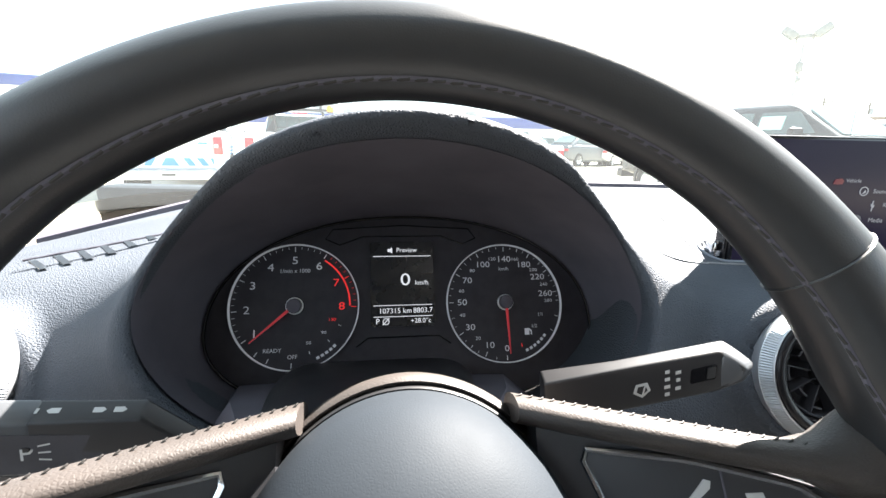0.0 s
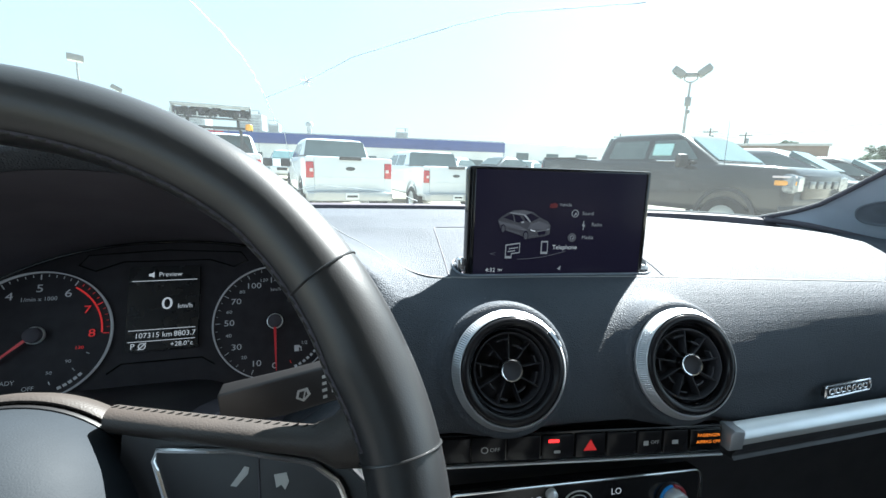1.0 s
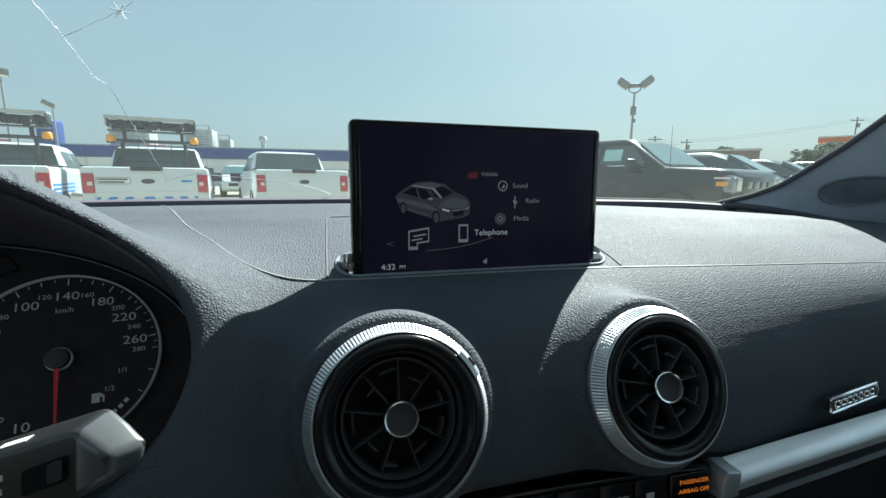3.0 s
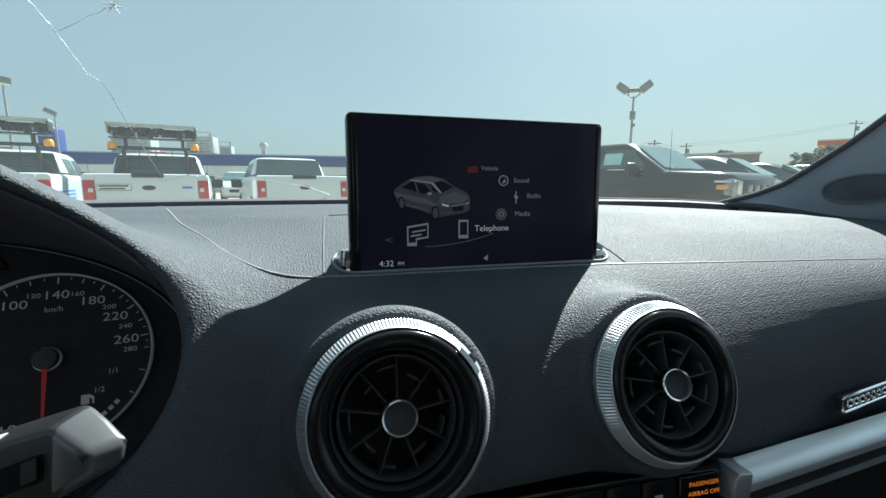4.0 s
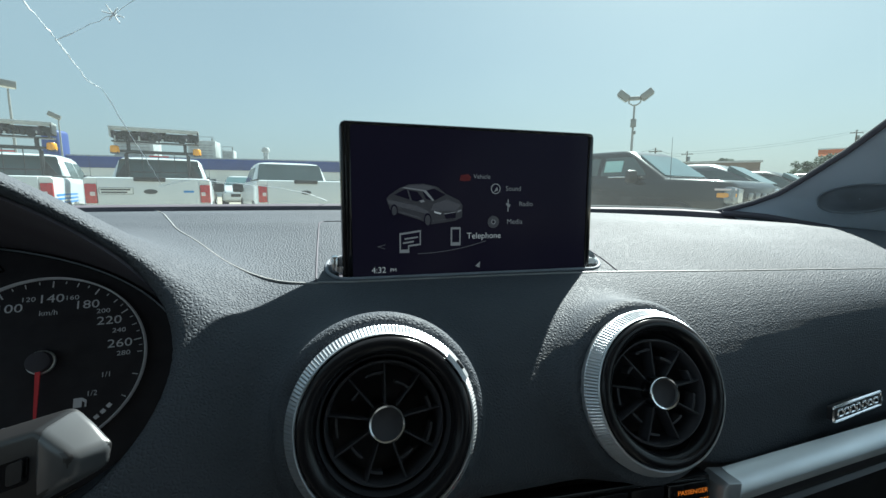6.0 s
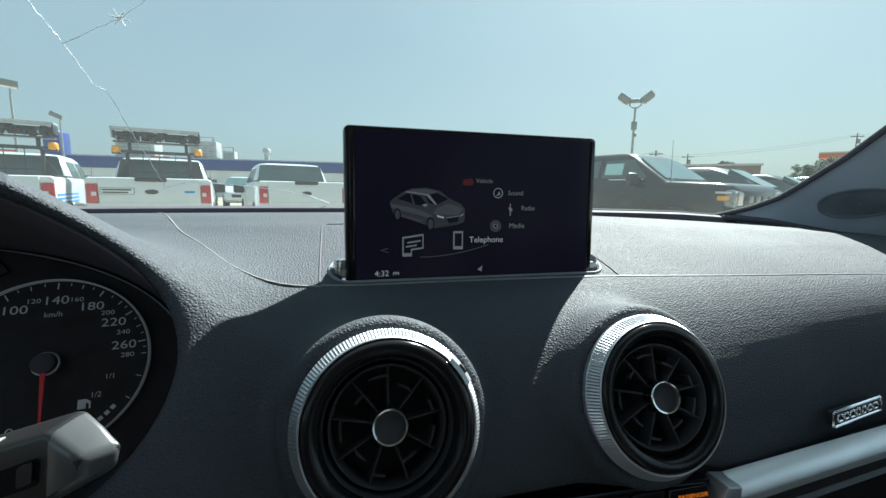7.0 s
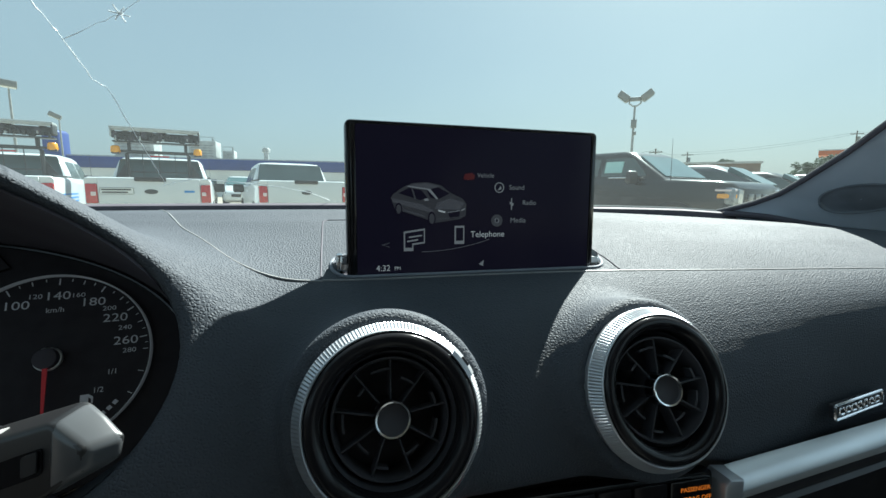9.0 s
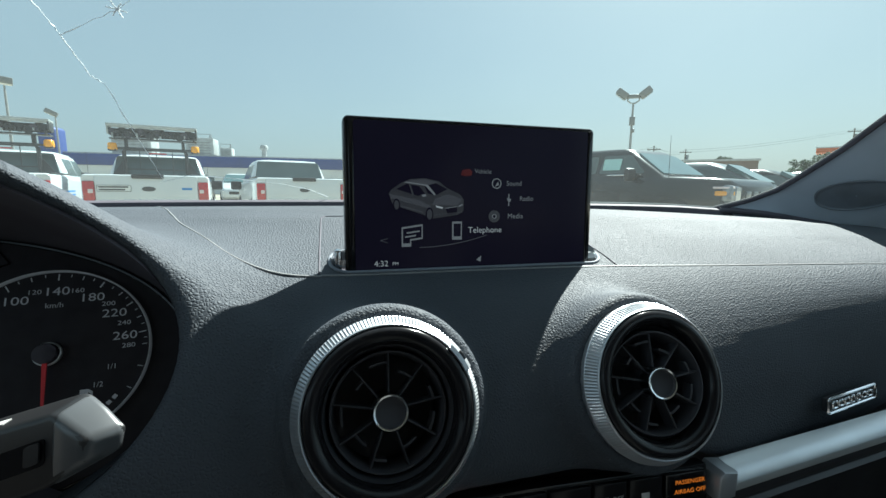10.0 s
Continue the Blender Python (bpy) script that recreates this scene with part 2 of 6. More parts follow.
def tube(points, radius, n=8, closed=False):
    """A round bar along points."""
    pts = [Vector(p) for p in points]
    loops = []
    side = None
    for i, p in enumerate(pts):
        a = pts[i - 1] if (i or closed) else p
        b = pts[(i + 1) % len(pts)] if (i < len(pts) - 1 or closed) else p
        d = (b - a).normalized()
        if side is None:
            side = d.orthogonal().normalized()
        side = (side - d * side.dot(d)).normalized()
        up = d.cross(side)
        r = radius[i] if isinstance(radius, (list, tuple)) else radius
        loops.append([p + r * (math.cos(2 * math.pi * k / n) * side + math.sin(2 * math.pi * k / n) * up) for k in range(n)])
    if closed:
        loops.append(loops[0])
        bm = rings(loops, True, False)
        bmesh.ops.remove_doubles(bm, verts=bm.verts[:], dist=1e-6)
        return bm
    return rings(loops, True, True)


def plate(outline, y0, y1, bevel=0.0):
    """A flat plate with an outline in x and z, from y0 (front) to y1."""
    bm = bmesh.new()
    a = [bm.verts.new((x, y0, z)) for x, z in outline]
    f = bm.faces.new(a)
    r = bmesh.ops.extrude_face_region(bm, geom=[f])
    vs = [v for v in r["geom"] if isinstance(v, bmesh.types.BMVert)]
    bmesh.ops.translate(bm, verts=vs, vec=(0, y1 - y0, 0))
    if bevel:
        es = [e for e in bm.edges if all(abs(v.co.y - y0) < 1e-6 for v in e.verts)]
        bmesh.ops.bevel(bm, geom=es, offset=bevel, segments=2, profile=0.5, affect="EDGES")
    bmesh.ops.recalc_face_normals(bm, faces=bm.faces[:])
    return bm


def rounded(w, h, r, n=5):
    """A rounded rectangle in x and z."""
    out = []
    for cx, cz, a0 in ((w / 2 - r, h / 2 - r, 0), (-w / 2 + r, h / 2 - r, 90), (-w / 2 + r, -h / 2 + r, 180), (w / 2 - r, -h / 2 + r, 270)):
        for i in range(n + 1):
            a = radians(a0 + 90 * i / n)
            out.append((cx + r * math.cos(a), cz + r * math.sin(a)))
    return out


def superarc(a, top, bottom, p, n=72):
    """A closed rounded arch in x and z: half-width a, height above and below the widest line."""
    out = []
    for i in range(n):
        t = 2 * math.pi * i / n
        c, s = math.cos(t), math.sin(t)
        out.append((math.copysign(abs(c) ** (2 / p), c) * a, math.copysign(abs(s) ** (2 / p), s) * (top if s > 0 else bottom)))
    return out


def lettering(name, text, size, mat, parent, m, align="CENTER", label="", thick=0.0):
    cu = bpy.data.curves.new(name, "FONT")
    cu.body, cu.size, cu.align_x, cu.align_y, cu.extrude = text, size, align, "CENTER", thick
    cu.resolution_u = 3
    tmp = bpy.data.objects.new(name, cu)
    me = bpy.data.meshes.new_from_object(tmp)
    bpy.data.objects.remove(tmp)
    bpy.data.curves.remove(cu)
    me.name = name
    me.materials.clear()
    me.materials.append(mat)
    ob = new(name, me)
    ob.parent = parent
    ob.matrix_basis = m
    return tagged(ob, label)


def facing(x, y, z, turn=0.0):
    """Places flat writing upright in the x-z plane, to be read from -y."""
    return pose(x, y, z, 90, 0, 0) @ pose(0, 0, 0, 0, 0, turn)


def shape(pts, y, mat, name, parent, label="", thick=0.0004):
    return part(name, plate(pts, y, y + thick), mat, parent, label, smooth=False)


# ---- the car's inside: dashboard ----
MID = 0.33                                    # the car's middle
POD = pose(-0.0186, 0.262, 0.9904, -15.7, 0, 6.6)   # the instrument hood's rim: x right, y forward, z up
GAUGES = pose(-0.0266, 0.3352, 0.9684, -25.6, 0, 7.14)   # the face of the instruments
VENT_R = 0.0450
VENTS = [(0.2538, 0.2270, 0.9678), (0.4054, 0.2275, 0.9652), (-0.318, 0.236, 0.955)]
VENT_LEAN = -20.0
DASH_PROFILE = [(0.715, 1.034), (0.66, 1.0425), (0.58, 1.0465), (0.50, 1.0475), (0.43, 1.0435), (0.37, 1.028), (0.333, 1.0155), (0.3245, 1.0125),
                (0.312, 1.0080), (0.298, 1.0015), (0.284, 0.9925), (0.2710, 0.9805), (0.2595, 0.9655), (0.2500, 0.9480), (0.2430, 0.9290), (0.2400, 0.912), (0.243, 0.906), (0.262, 0.903)]


def resample(pts, step):
    out = []
    for (a, b), (c, d) in zip(pts, pts[1:]):
        k = max(1, round(math.hypot(c - a, d - b) / step))
        out += [(a + (c - a) * i / k, b + (d - b) * i / k) for i in range(k)]
    return out + [pts[-1]]


def smooth_line(pts, rounds):
    p = np.array(pts)
    for _ in range(rounds):
        p[1:-1] = 0.25 * p[:-2] + 0.5 * p[1:-1] + 0.25 * p[2:]
    return p


def end_drop(x):
    """The dash falls a little towards the doors."""
    far = np.clip((np.abs(x - MID) - 0.36) / 0.36, 0, None)
    return 0.022 * far ** 2


def edge_drop(x):
    """Its far edge falls in a long curve on the passenger's side and more steeply at the driver's door."""
    u = MID - np.asarray(x)
    return np.where(u < 0, 0.060 * u ** 2, 0.135 * (u - 0.54 + np.sqrt((u - 0.54) ** 2 + 0.005)) - 0.0006)


def polyline_distance(y, z, line):
    best = np.full(y.shape, 9.0)
    sign = np.ones(y.shape)
    for (a, b), (c, d) in zip(line, line[1:]):
        ey, ez = c - a, d - b
        t = np.clip(((y - a) * ey + (z - b) * ez) / (ey * ey + ez * ez), 0, 1)
        dy, dz = y - a - t * ey, z - b - t * ez
        dist = np.sqrt(dy * dy + dz * dz)
        side = ez * dy - ey * dz
        near = dist < best
        best = np.where(near, dist, best)
        sign = np.where(near, np.where(side < 0, -1.0, 1.0), sign)
    return best, sign


def skin(field, lo, hi, cell):
    """A quad skin over the zero level of a field in a box: one point to each cut cell, then drawn onto the level."""
    axes = [np.arange(a, b + cell * 0.5, cell) for a, b in zip(lo, hi)]
    y, z = axes[1][None, :, None], axes[2][None, None, :]
    inside = np.concatenate([field(xs[:, None, None], y, z) < 0 for xs in np.array_split(axes[0], 24)])
    n0, n1, n2 = inside.shape
    n = sum(inside[i:n0 - 1 + i, j:n1 - 1 + j, k:n2 - 1 + k].astype(np.int8) for i in (0, 1) for j in (0, 1) for k in (0, 1))
    cells = (n > 0) & (n < 8)
    ids = np.full(cells.shape, -1)
    at = np.argwhere(cells)
    ids[cells] = np.arange(len(at))
    P = np.array(lo) + (at + 0.5) * cell
    for _ in range(4):
        f = field(P[:, 0], P[:, 1], P[:, 2])
        G = np.stack([(field(*(P + e).T) - field(*(P - e).T)) / 2e-4 for e in np.eye(3) * 1e-4], 1)
        step = f[:, None] * G / np.maximum((G * G).sum(1), 0.05)[:, None]
        P = P - np.clip(step, -cell * 0.6, cell * 0.6)
    faces = []
    for ax in range(3):
        u, v = (ax + 1) % 3, (ax + 2) % 3
        low = [slice(None)] * 3
        high = [slice(None)] * 3
        low[ax], high[ax] = slice(0, -1), slice(1, None)
        a, b = inside[tuple(low)], inside[tuple(high)]
        e = np.argwhere(a != b)
        e = e[(e[:, u] > 0) & (e[:, v] > 0) & (e[:, u] < cells.shape[u]) & (e[:, v] < cells.shape[v])]
        flip = a[tuple(e.T)]
        quad = []
        for du, dv in ((0, 0), (-1, 0), (-1, -1), (0, -1)):
            c = e.copy()
            c[:, u] += du
            c[:, v] += dv
            quad.append(ids[tuple(c.T)])
        q = np.stack(quad, 1)
        q[~flip] = q[~flip][:, ::-1]
        faces.append(q)
    return P, np.concatenate(faces)


def soft_max(a, b, k):
    return -soft_min(-a, -b, k)


def soft_min(a, b, k):
    h = np.clip(0.5 + 0.5 * (b - a) / k, 0, 1)
    return b + (a - b) * h - k * h * (1 - h)


SURFACE = []


def on_dash(x, y):
    """The height of the dash top at a place in the plan."""
    X, Y, Z = SURFACE
    i = int(np.argmin(np.abs(X[:, 0] - x)))
    order = np.argsort(Y[i])
    return float(np.interp(y, Y[i][order], Z[i][order]))


def build_dash():
    fine = smooth_line(resample(DASH_PROFILE, 0.004), 3)
    xs = np.arange(-0.53, 0.9905, 0.0042)
    tang = np.gradient(fine, axis=0)
    tang /= np.linalg.norm(tang, axis=1)[:, None]
    nrm = np.stack([tang[:, 1], -tang[:, 0]], 1)
    if nrm[10, 1] < 0:
        nrm = -nrm
    X, _ = np.meshgrid(xs, fine[:, 0], indexing="ij")
    Y0, Z0 = np.broadcast_to(fine[:, 0], X.shape), np.broadcast_to(fine[:, 1], X.shape)
    NY, NZ = np.broadcast_to(nrm[:, 0], X.shape), np.broadcast_to(nrm[:, 1], X.shape)
    coarse = smooth_line(resample(DASH_PROFILE, 0.012), 1)
    net_line = smooth_line(resample(DASH_PROFILE + [(0.300, 0.901), (0.720, 0.894)], 0.008), 2)
    back = POD.inverted()
    B = np.array(back)

    def field(x, y, z):
        d, s = polyline_distance(y, z, coarse)
        # which side: inside is below and in front of the line
        return hooded(np.where(s < 0, -d, d) * FLIP, x, y, z)

    # the plain section's distance, in a table of 1 mm steps
    ty, tz = np.arange(0.150, 0.740, 0.001), np.arange(0.860, 1.150, 0.001)
    table, side = polyline_distance(*np.meshgrid(ty, tz, indexing="ij"), net_line)
    table = np.where(side < 0, -table, table)

    def plain(y, z):
        u, v = np.clip((y - 0.150) / 0.001, 0, len(ty) - 2), np.clip((z - 0.860) / 0.001, 0, len(tz) - 2)
        i, j = u.astype(int), v.astype(int)
        u, v = u - i, v - j
        return (table[i, j] * (1 - u) + table[i + 1, j] * u) * (1 - v) + (table[i, j + 1] * (1 - u) + table[i + 1, j + 1] * u) * v

    def hooded(d, x, y, z):
        # hood over the instruments
        lx = B[0, 0] * x + B[0, 1] * y + B[0, 2] * z + B[0, 3]
        ly = B[1, 0] * x + B[1, 1] * y + B[1, 2] * z + B[1, 3]
        lz = B[2, 0] * x + B[2, 1] * y + B[2, 2] * z + B[2, 3]
        run = np.clip((ly + 0.05) / 0.40, 0, 1)
        rise = np.clip((ly + 11.8 * np.clip(lz - 0.02, 0, 0.09) ** 2) / 0.045, 0, 1)
        rise = rise * (2 - rise)
        a = 0.1785 + 0.0125 * rise + 0.02 * run + np.where(lx > 0, 0.20 * np.clip(ly - 0.010, 0, 0.10) * np.clip((0.085 - lz) / 0.06, 0, 1), 0)
        top = 0.1047 + 0.0103 * rise - 0.075 * run
        p = 1.95
        r = (np.abs(lx / a) ** p + np.abs(lz / np.where(lz > 0, top, 0.105)) ** p + 1e-9) ** (1 / p)
        g = (r - 1) * np.minimum(a, top) * 0.95
        hood = soft_max(g, -(ly - 0.002 + 11.8 * np.clip(lz - 0.02, 0, 0.09) ** 2), 0.008)
        d = soft_min(d, hood, 0.040)
        for vx, vy, vz in VENTS:
            c, sn = math.cos(radians(VENT_LEAN)), math.sin(radians(VENT_LEAN))
            px, py, pz = x - vx, (y - vy) * c + (z - vz) * sn, -(y - vy) * sn + (z - vz) * c
            rad = np.sqrt(px * px + pz * pz) - 0.0515 - 0.10 * np.clip(py - 0.016, 0, 0.08)
            cyl = soft_max(rad, 0.0140 - py, 0.006)
            d = soft_min(d, cyl, 0.012)
        return d

    def opened(x, y, z):
        """The dash with its openings: the instrument well, the vents and the screen's slot."""
        d = hooded(plain(y, z) * FLIP, x, y, z)
        lx = B[0, 0] * x + B[0, 1] * y + B[0, 2] * z + B[0, 3]
        ly = B[1, 0] * x + B[1, 1] * y + B[1, 2] * z + B[1, 3]
        lz = B[2, 0] * x + B[2, 1] * y + B[2, 2] * z + B[2, 3]
        r = (np.abs(lx / 0.1738) ** 1.97 + np.abs(lz / np.where(lz > 0, 0.0996, 0.0985)) ** 1.97 + 1e-9) ** (1 / 1.97)
        well = np.maximum((r - 1) * 0.096, ly - 0.11)
        d = soft_max(d, -well, 0.005)
        for vx, vy, vz in VENTS:
            c, sn = math.cos(radians(VENT_LEAN)), math.sin(radians(VENT_LEAN))
            py, pz = (y - vy) * c + (z - vz) * sn, -(y - vy) * sn + (z - vz) * c
            d = np.maximum(d, -np.maximum(np.sqrt((x - vx) ** 2 + pz * pz) - 0.0425, py - 0.05))
        slot = np.maximum(np.maximum(np.abs(x - 0.332) - 0.0985, np.abs(y - 0.342) - 0.0125), 0.985 - z)
        return np.maximum(d, -slot)

    FLIP = 1.0
    probe = field(np.array([0.7]), np.array([0.45]), np.array([1.2]))
    if probe[0] < 0:
        FLIP = -1.0
    H = np.full(X.shape, 0.16)
    for _ in range(70):
        d = field(X, Y0 + NY * H, Z0 + NZ * H)
        H = np.maximum(H - 0.55 * d, -0.01)

    def bent(X, Y, Z):
        """Bends the straight section: it falls towards the doors, follows the windscreen and draws back before the passenger."""
        far = np.clip((Y - 0.27) / 0.22, 0, 1)
        Z1 = Z - end_drop(X) - (edge_drop(X) - end_drop(X)) * far * far * (3 - 2 * far)
        w = np.clip((Y - 0.36) / 0.34, 0, 1)
        low = np.clip((1.010 - Z1) / 0.09, 0, 1)
        Y1 = Y - w * 0.20 * (X - MID) ** 2 * 0.9 + 0.12 * np.clip(X - 0.445, 0, None) * low * low * (3 - 2 * low)
        vale = np.exp(-((X - 0.192) / 0.024) ** 2) * np.clip((1.030 - Z1) / 0.03, 0, 1) * np.clip((Z1 - 0.93) / 0.04, 0, 1)
        Y1 = Y1 + 0.008 * vale
        foot = np.clip((X - 0.44) / 0.06, 0, 1) * np.clip((0.940 - Z1) / 0.03, 0, 1)
        return X, Y1, Z1 - 0.022 * foot

    SURFACE.extend(bent(X, Y0 + NY * H, Z0 + NZ * H))
    P, Q = skin(opened, (-0.53, 0.170, 0.884), (0.99, 0.710, 1.124), 0.003)
    me = bpy.data.meshes.new("top_panel")
    me.from_pydata(np.stack(bent(*P.T), 1).tolist(), [], Q.tolist())
    me.polygons.foreach_set("use_smooth", np.ones(len(Q), bool))
    me.materials.append(DASH)
    return me


dashboard = thing("dashboard", "dark grey grained soft-touch car dashboard under the windscreen", "dashboard", kind="structure")
top_panel = new("top_panel", build_dash())
top_panel.parent = dashboard

# the black lining of the instrument well
lip_path = superarc(0.1735, 0.0993, 0.0980, 1.97, 120)


def rim_y(z):
    """The hood's edge leans towards the driver at the top."""
    return -11.8 * max(0.0, z - 0.02) ** 2


front = [(x, rim_y(z) + 0.0045, z) for x, z in lip_path]
rear = superarc(0.1650, 0.0990, 0.072, 2.15, 120)
loops = [[tuple(POD @ Vector((x * 1.014, rim_y(z) + 0.0085, z * 1.020))) for x, z in lip_path]]
for k in range(9):
    f = k / 8
    loop = []
    for edge_point, (x1, z1) in zip(front, rear):
        a, b = POD @ Vector(edge_point), GAUGES @ Vector((x1 + 0.004, 0.004, z1 - 0.020))
        c = a.lerp(b, f)
        loop.append(tuple(c + (GAUGES.to_3x3() @ Vector((x1, 0, z1))).normalized() * 0.003 * math.sin(math.pi * f) ** 1.5))
    loops.append(loop)
part("hood_well", rings(loops, True, False), CAVE, dashboard, "matt black hood lining")

# lower dashboard, behind and below the switches
LOWER = [(0.275, 0.906), (0.268, 0.897), (0.266, 0.870), (0.262, 0.835), (0.264, 0.79), (0.28, 0.70), (0.30, 0.50)]
lows = smooth_line(resample(LOWER, 0.02), 1)
part("lower_panel", rings([[(x, y + (0.09 if 0.45 < x and z < 0.875 else 0.0) * min(1, (0.875 - z) / 0.03), z) for y, z in lows] for x in np.linspace(-0.53, 0.99, 60)], False, False), DARK, dashboard, "black plastic lower dashboard and glovebox", sharp=60)

def gasket_z(x):
    """Height of the strip: it falls away towards the passenger's side."""
    return 1.0425 - float(edge_drop(x)) + 0.006 * max(0.0, min(1.0, (x - 0.58) / 0.2)) + 0.004 * max(0.0, min(1.0, (-0.20 - x) / 0.1))


# dark slot along the foot of the windscreen
xs = np.linspace(-0.50, 0.985, 66)
gap = [[(x, 0.650 - 0.185 * (x - MID) ** 2 + dy, gasket_z(x) + dz) for dy, dz in ((-0.007, -0.004), (-0.0065, 0.0065), (-0.001, 0.0090), (0.008, 0.0080), (0.012, -0.02))] for x in xs]
part("windscreen_gasket", rings(gap, False, False), CAVE, dashboard, "black rubber strip along the windscreen foot")

part("gap_seal", tube([(0.852, 0.597, 1.038), (0.8650, 0.5865, 1.0385), (0.8985, 0.5560, 1.0345), (0.9330, 0.5190, 1.0255), (0.9550, 0.4900, 1.0190)], 0.0050, 8), CAVE, dashboard, "black seal between dash and pillar")
# pale tube stands in for the sunlight caught by the glass edge
part("sunlit_glass_edge", tube([(x, 0.664 - 0.185 * (x - MID) ** 2, gasket_z(x) + 0.0095) for x in np.linspace(0.44, 0.88, 30)], 0.0022, 6), PADEDGE, dashboard, "pale strip painted in for the sunlit edge of the glass")

# lid round the screen slot
lid = thing("screen_slot", "satin grey slot surround in the dash top holding the screen", "screen slot")
loop = [(0.332 + x, 0.3425 + z, on_dash(0.332 + x, 0.3425 + z) + 0.0004) for x, z in rounded(0.208, 0.030, 0.0135, 8)]
part("slot_rim", tube(loop, 0.0012, 8, True), GRILLE, lid)
for s_, mat in ((-1, CHROME), (1, SILVER)):
    # bright guide at each end of the slot, bent round the screen's foot
    bow = [(0.332 + s_ * x, 0.3425 + y) for x, y in ((0.092, -0.0085), (0.0975, -0.0080), (0.1005, -0.0055), (0.1015, 0.0), (0.1005, 0.0055), (0.0975, 0.0080))]
    low = [(x, y, on_dash(x, y) + 0.0006) for x, y in bow]
    part("end_guide", rings([[(x, y, z + h) for h in (0.0, 0.0045)] for x, y, z in low], False, False), mat, lid, "bright metal end guide")
part("slot_floor", plate([(x, z) for x, z in rounded(0.203, 0.026, 0.013, 6)], 0, 0.002), CAVE, lid, m=pose(0.332, 0.343, 1.0085, 108, 0, 0))


part("guide_clip", boxed(0.2335, 0.3400, 1.0200, 0.005, 0.010, 0.016, 0.002), CHROME, lid, "bright metal guide clip")
part("guide_clip", boxed(0.4310, 0.3395, 1.0160, 0.004, 0.008, 0.008, 0.0015), SILVER, lid)


def seam(name, pts, parent, r=0.0009, mat=CAVE):
    part(name, tube(pts, r, 6), mat, parent, "thin dark panel joint")


for line in ([(0.2215, 0.326), (0.2215, 0.36), (0.2218, 0.40), (0.2220, 0.428), (0.226, 0.434), (0.26, 0.436), (0.30, 0.436)], [(0.443, 0.3235), (0.4425, 0.34), (0.438, 0.375), (0.432, 0.40), (0.420, 0.425), (0.40, 0.436)]):
    seam("lid_joint", [(x, y, on_dash(x, y) + 0.0001) for (x, y) in line], dashboard, 0.0007)

# raised edges of the soft top pad, paler than the dash to paint their highlight
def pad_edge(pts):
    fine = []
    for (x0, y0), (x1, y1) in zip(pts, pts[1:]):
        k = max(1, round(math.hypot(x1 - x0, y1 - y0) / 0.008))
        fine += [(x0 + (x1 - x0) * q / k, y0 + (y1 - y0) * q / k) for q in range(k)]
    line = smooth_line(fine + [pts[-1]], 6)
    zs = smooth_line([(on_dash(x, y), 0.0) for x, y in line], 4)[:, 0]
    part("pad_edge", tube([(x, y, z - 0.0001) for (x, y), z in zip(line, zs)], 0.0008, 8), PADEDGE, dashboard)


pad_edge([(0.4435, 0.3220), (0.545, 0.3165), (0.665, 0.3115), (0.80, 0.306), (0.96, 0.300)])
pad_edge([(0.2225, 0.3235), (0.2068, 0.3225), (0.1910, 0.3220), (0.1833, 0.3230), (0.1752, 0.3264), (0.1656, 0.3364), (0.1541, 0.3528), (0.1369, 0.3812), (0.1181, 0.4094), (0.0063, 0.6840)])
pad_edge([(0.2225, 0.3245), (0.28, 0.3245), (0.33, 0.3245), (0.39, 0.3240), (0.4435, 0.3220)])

# demister slots beside the hood
demister = thing("side_demister", "pale demister tray with slanting black slots on the dash top", "air outlet")


def demister_at(u, v, up):
    x, y = -0.3480 + 0.116 * u + 0.008 * (1 - v), 0.3230 + 0.034 * u + (0.0235 - 0.012 * u) * v
    return (x, y, on_dash(x, y) + up)


part("tray", rings([[demister_at(u, v, 0.0010 if 0 < v < 1 else -0.0005) for v in (0, 0.06, 0.3, 0.6, 0.94, 1)] for u in np.linspace(0, 1, 24)], False, False), DASH, demister, "pale grained tray")
for k in range(-1, 5):
    top = Vector((-0.3260 + 0.0168 * k, 0.3475 + 0.0046 * k))
    foot = Vector((-0.3018 + 0.0150 * k, 0.3287 + 0.0050 * k)).lerp(top, max(0.0, (k - 2) * 0.22))
    slot = []
    for f in np.linspace(0, 1, 8):
        p = top.lerp(foot, f)
        wide = 0.0055 + 0.0018 * f
        slot.append([(p.x + wide * g, p.y + 0.0012 * g, on_dash(p.x + wide * g, p.y + 0.0012 * g) + (0.0016 if 0 < g < 1 else 0.0008)) for g in (0, 0.08, 0.5, 0.92, 1)])
    part("slot", rings(slot, False, False), BEZEL, demister, "black air slot")
part("edge", tube([demister_at(u, 1.1, 0.0008) for u in np.linspace(-0.03, 1.05, 20)], 0.0010, 6), CAVE, demister, "dark joint")


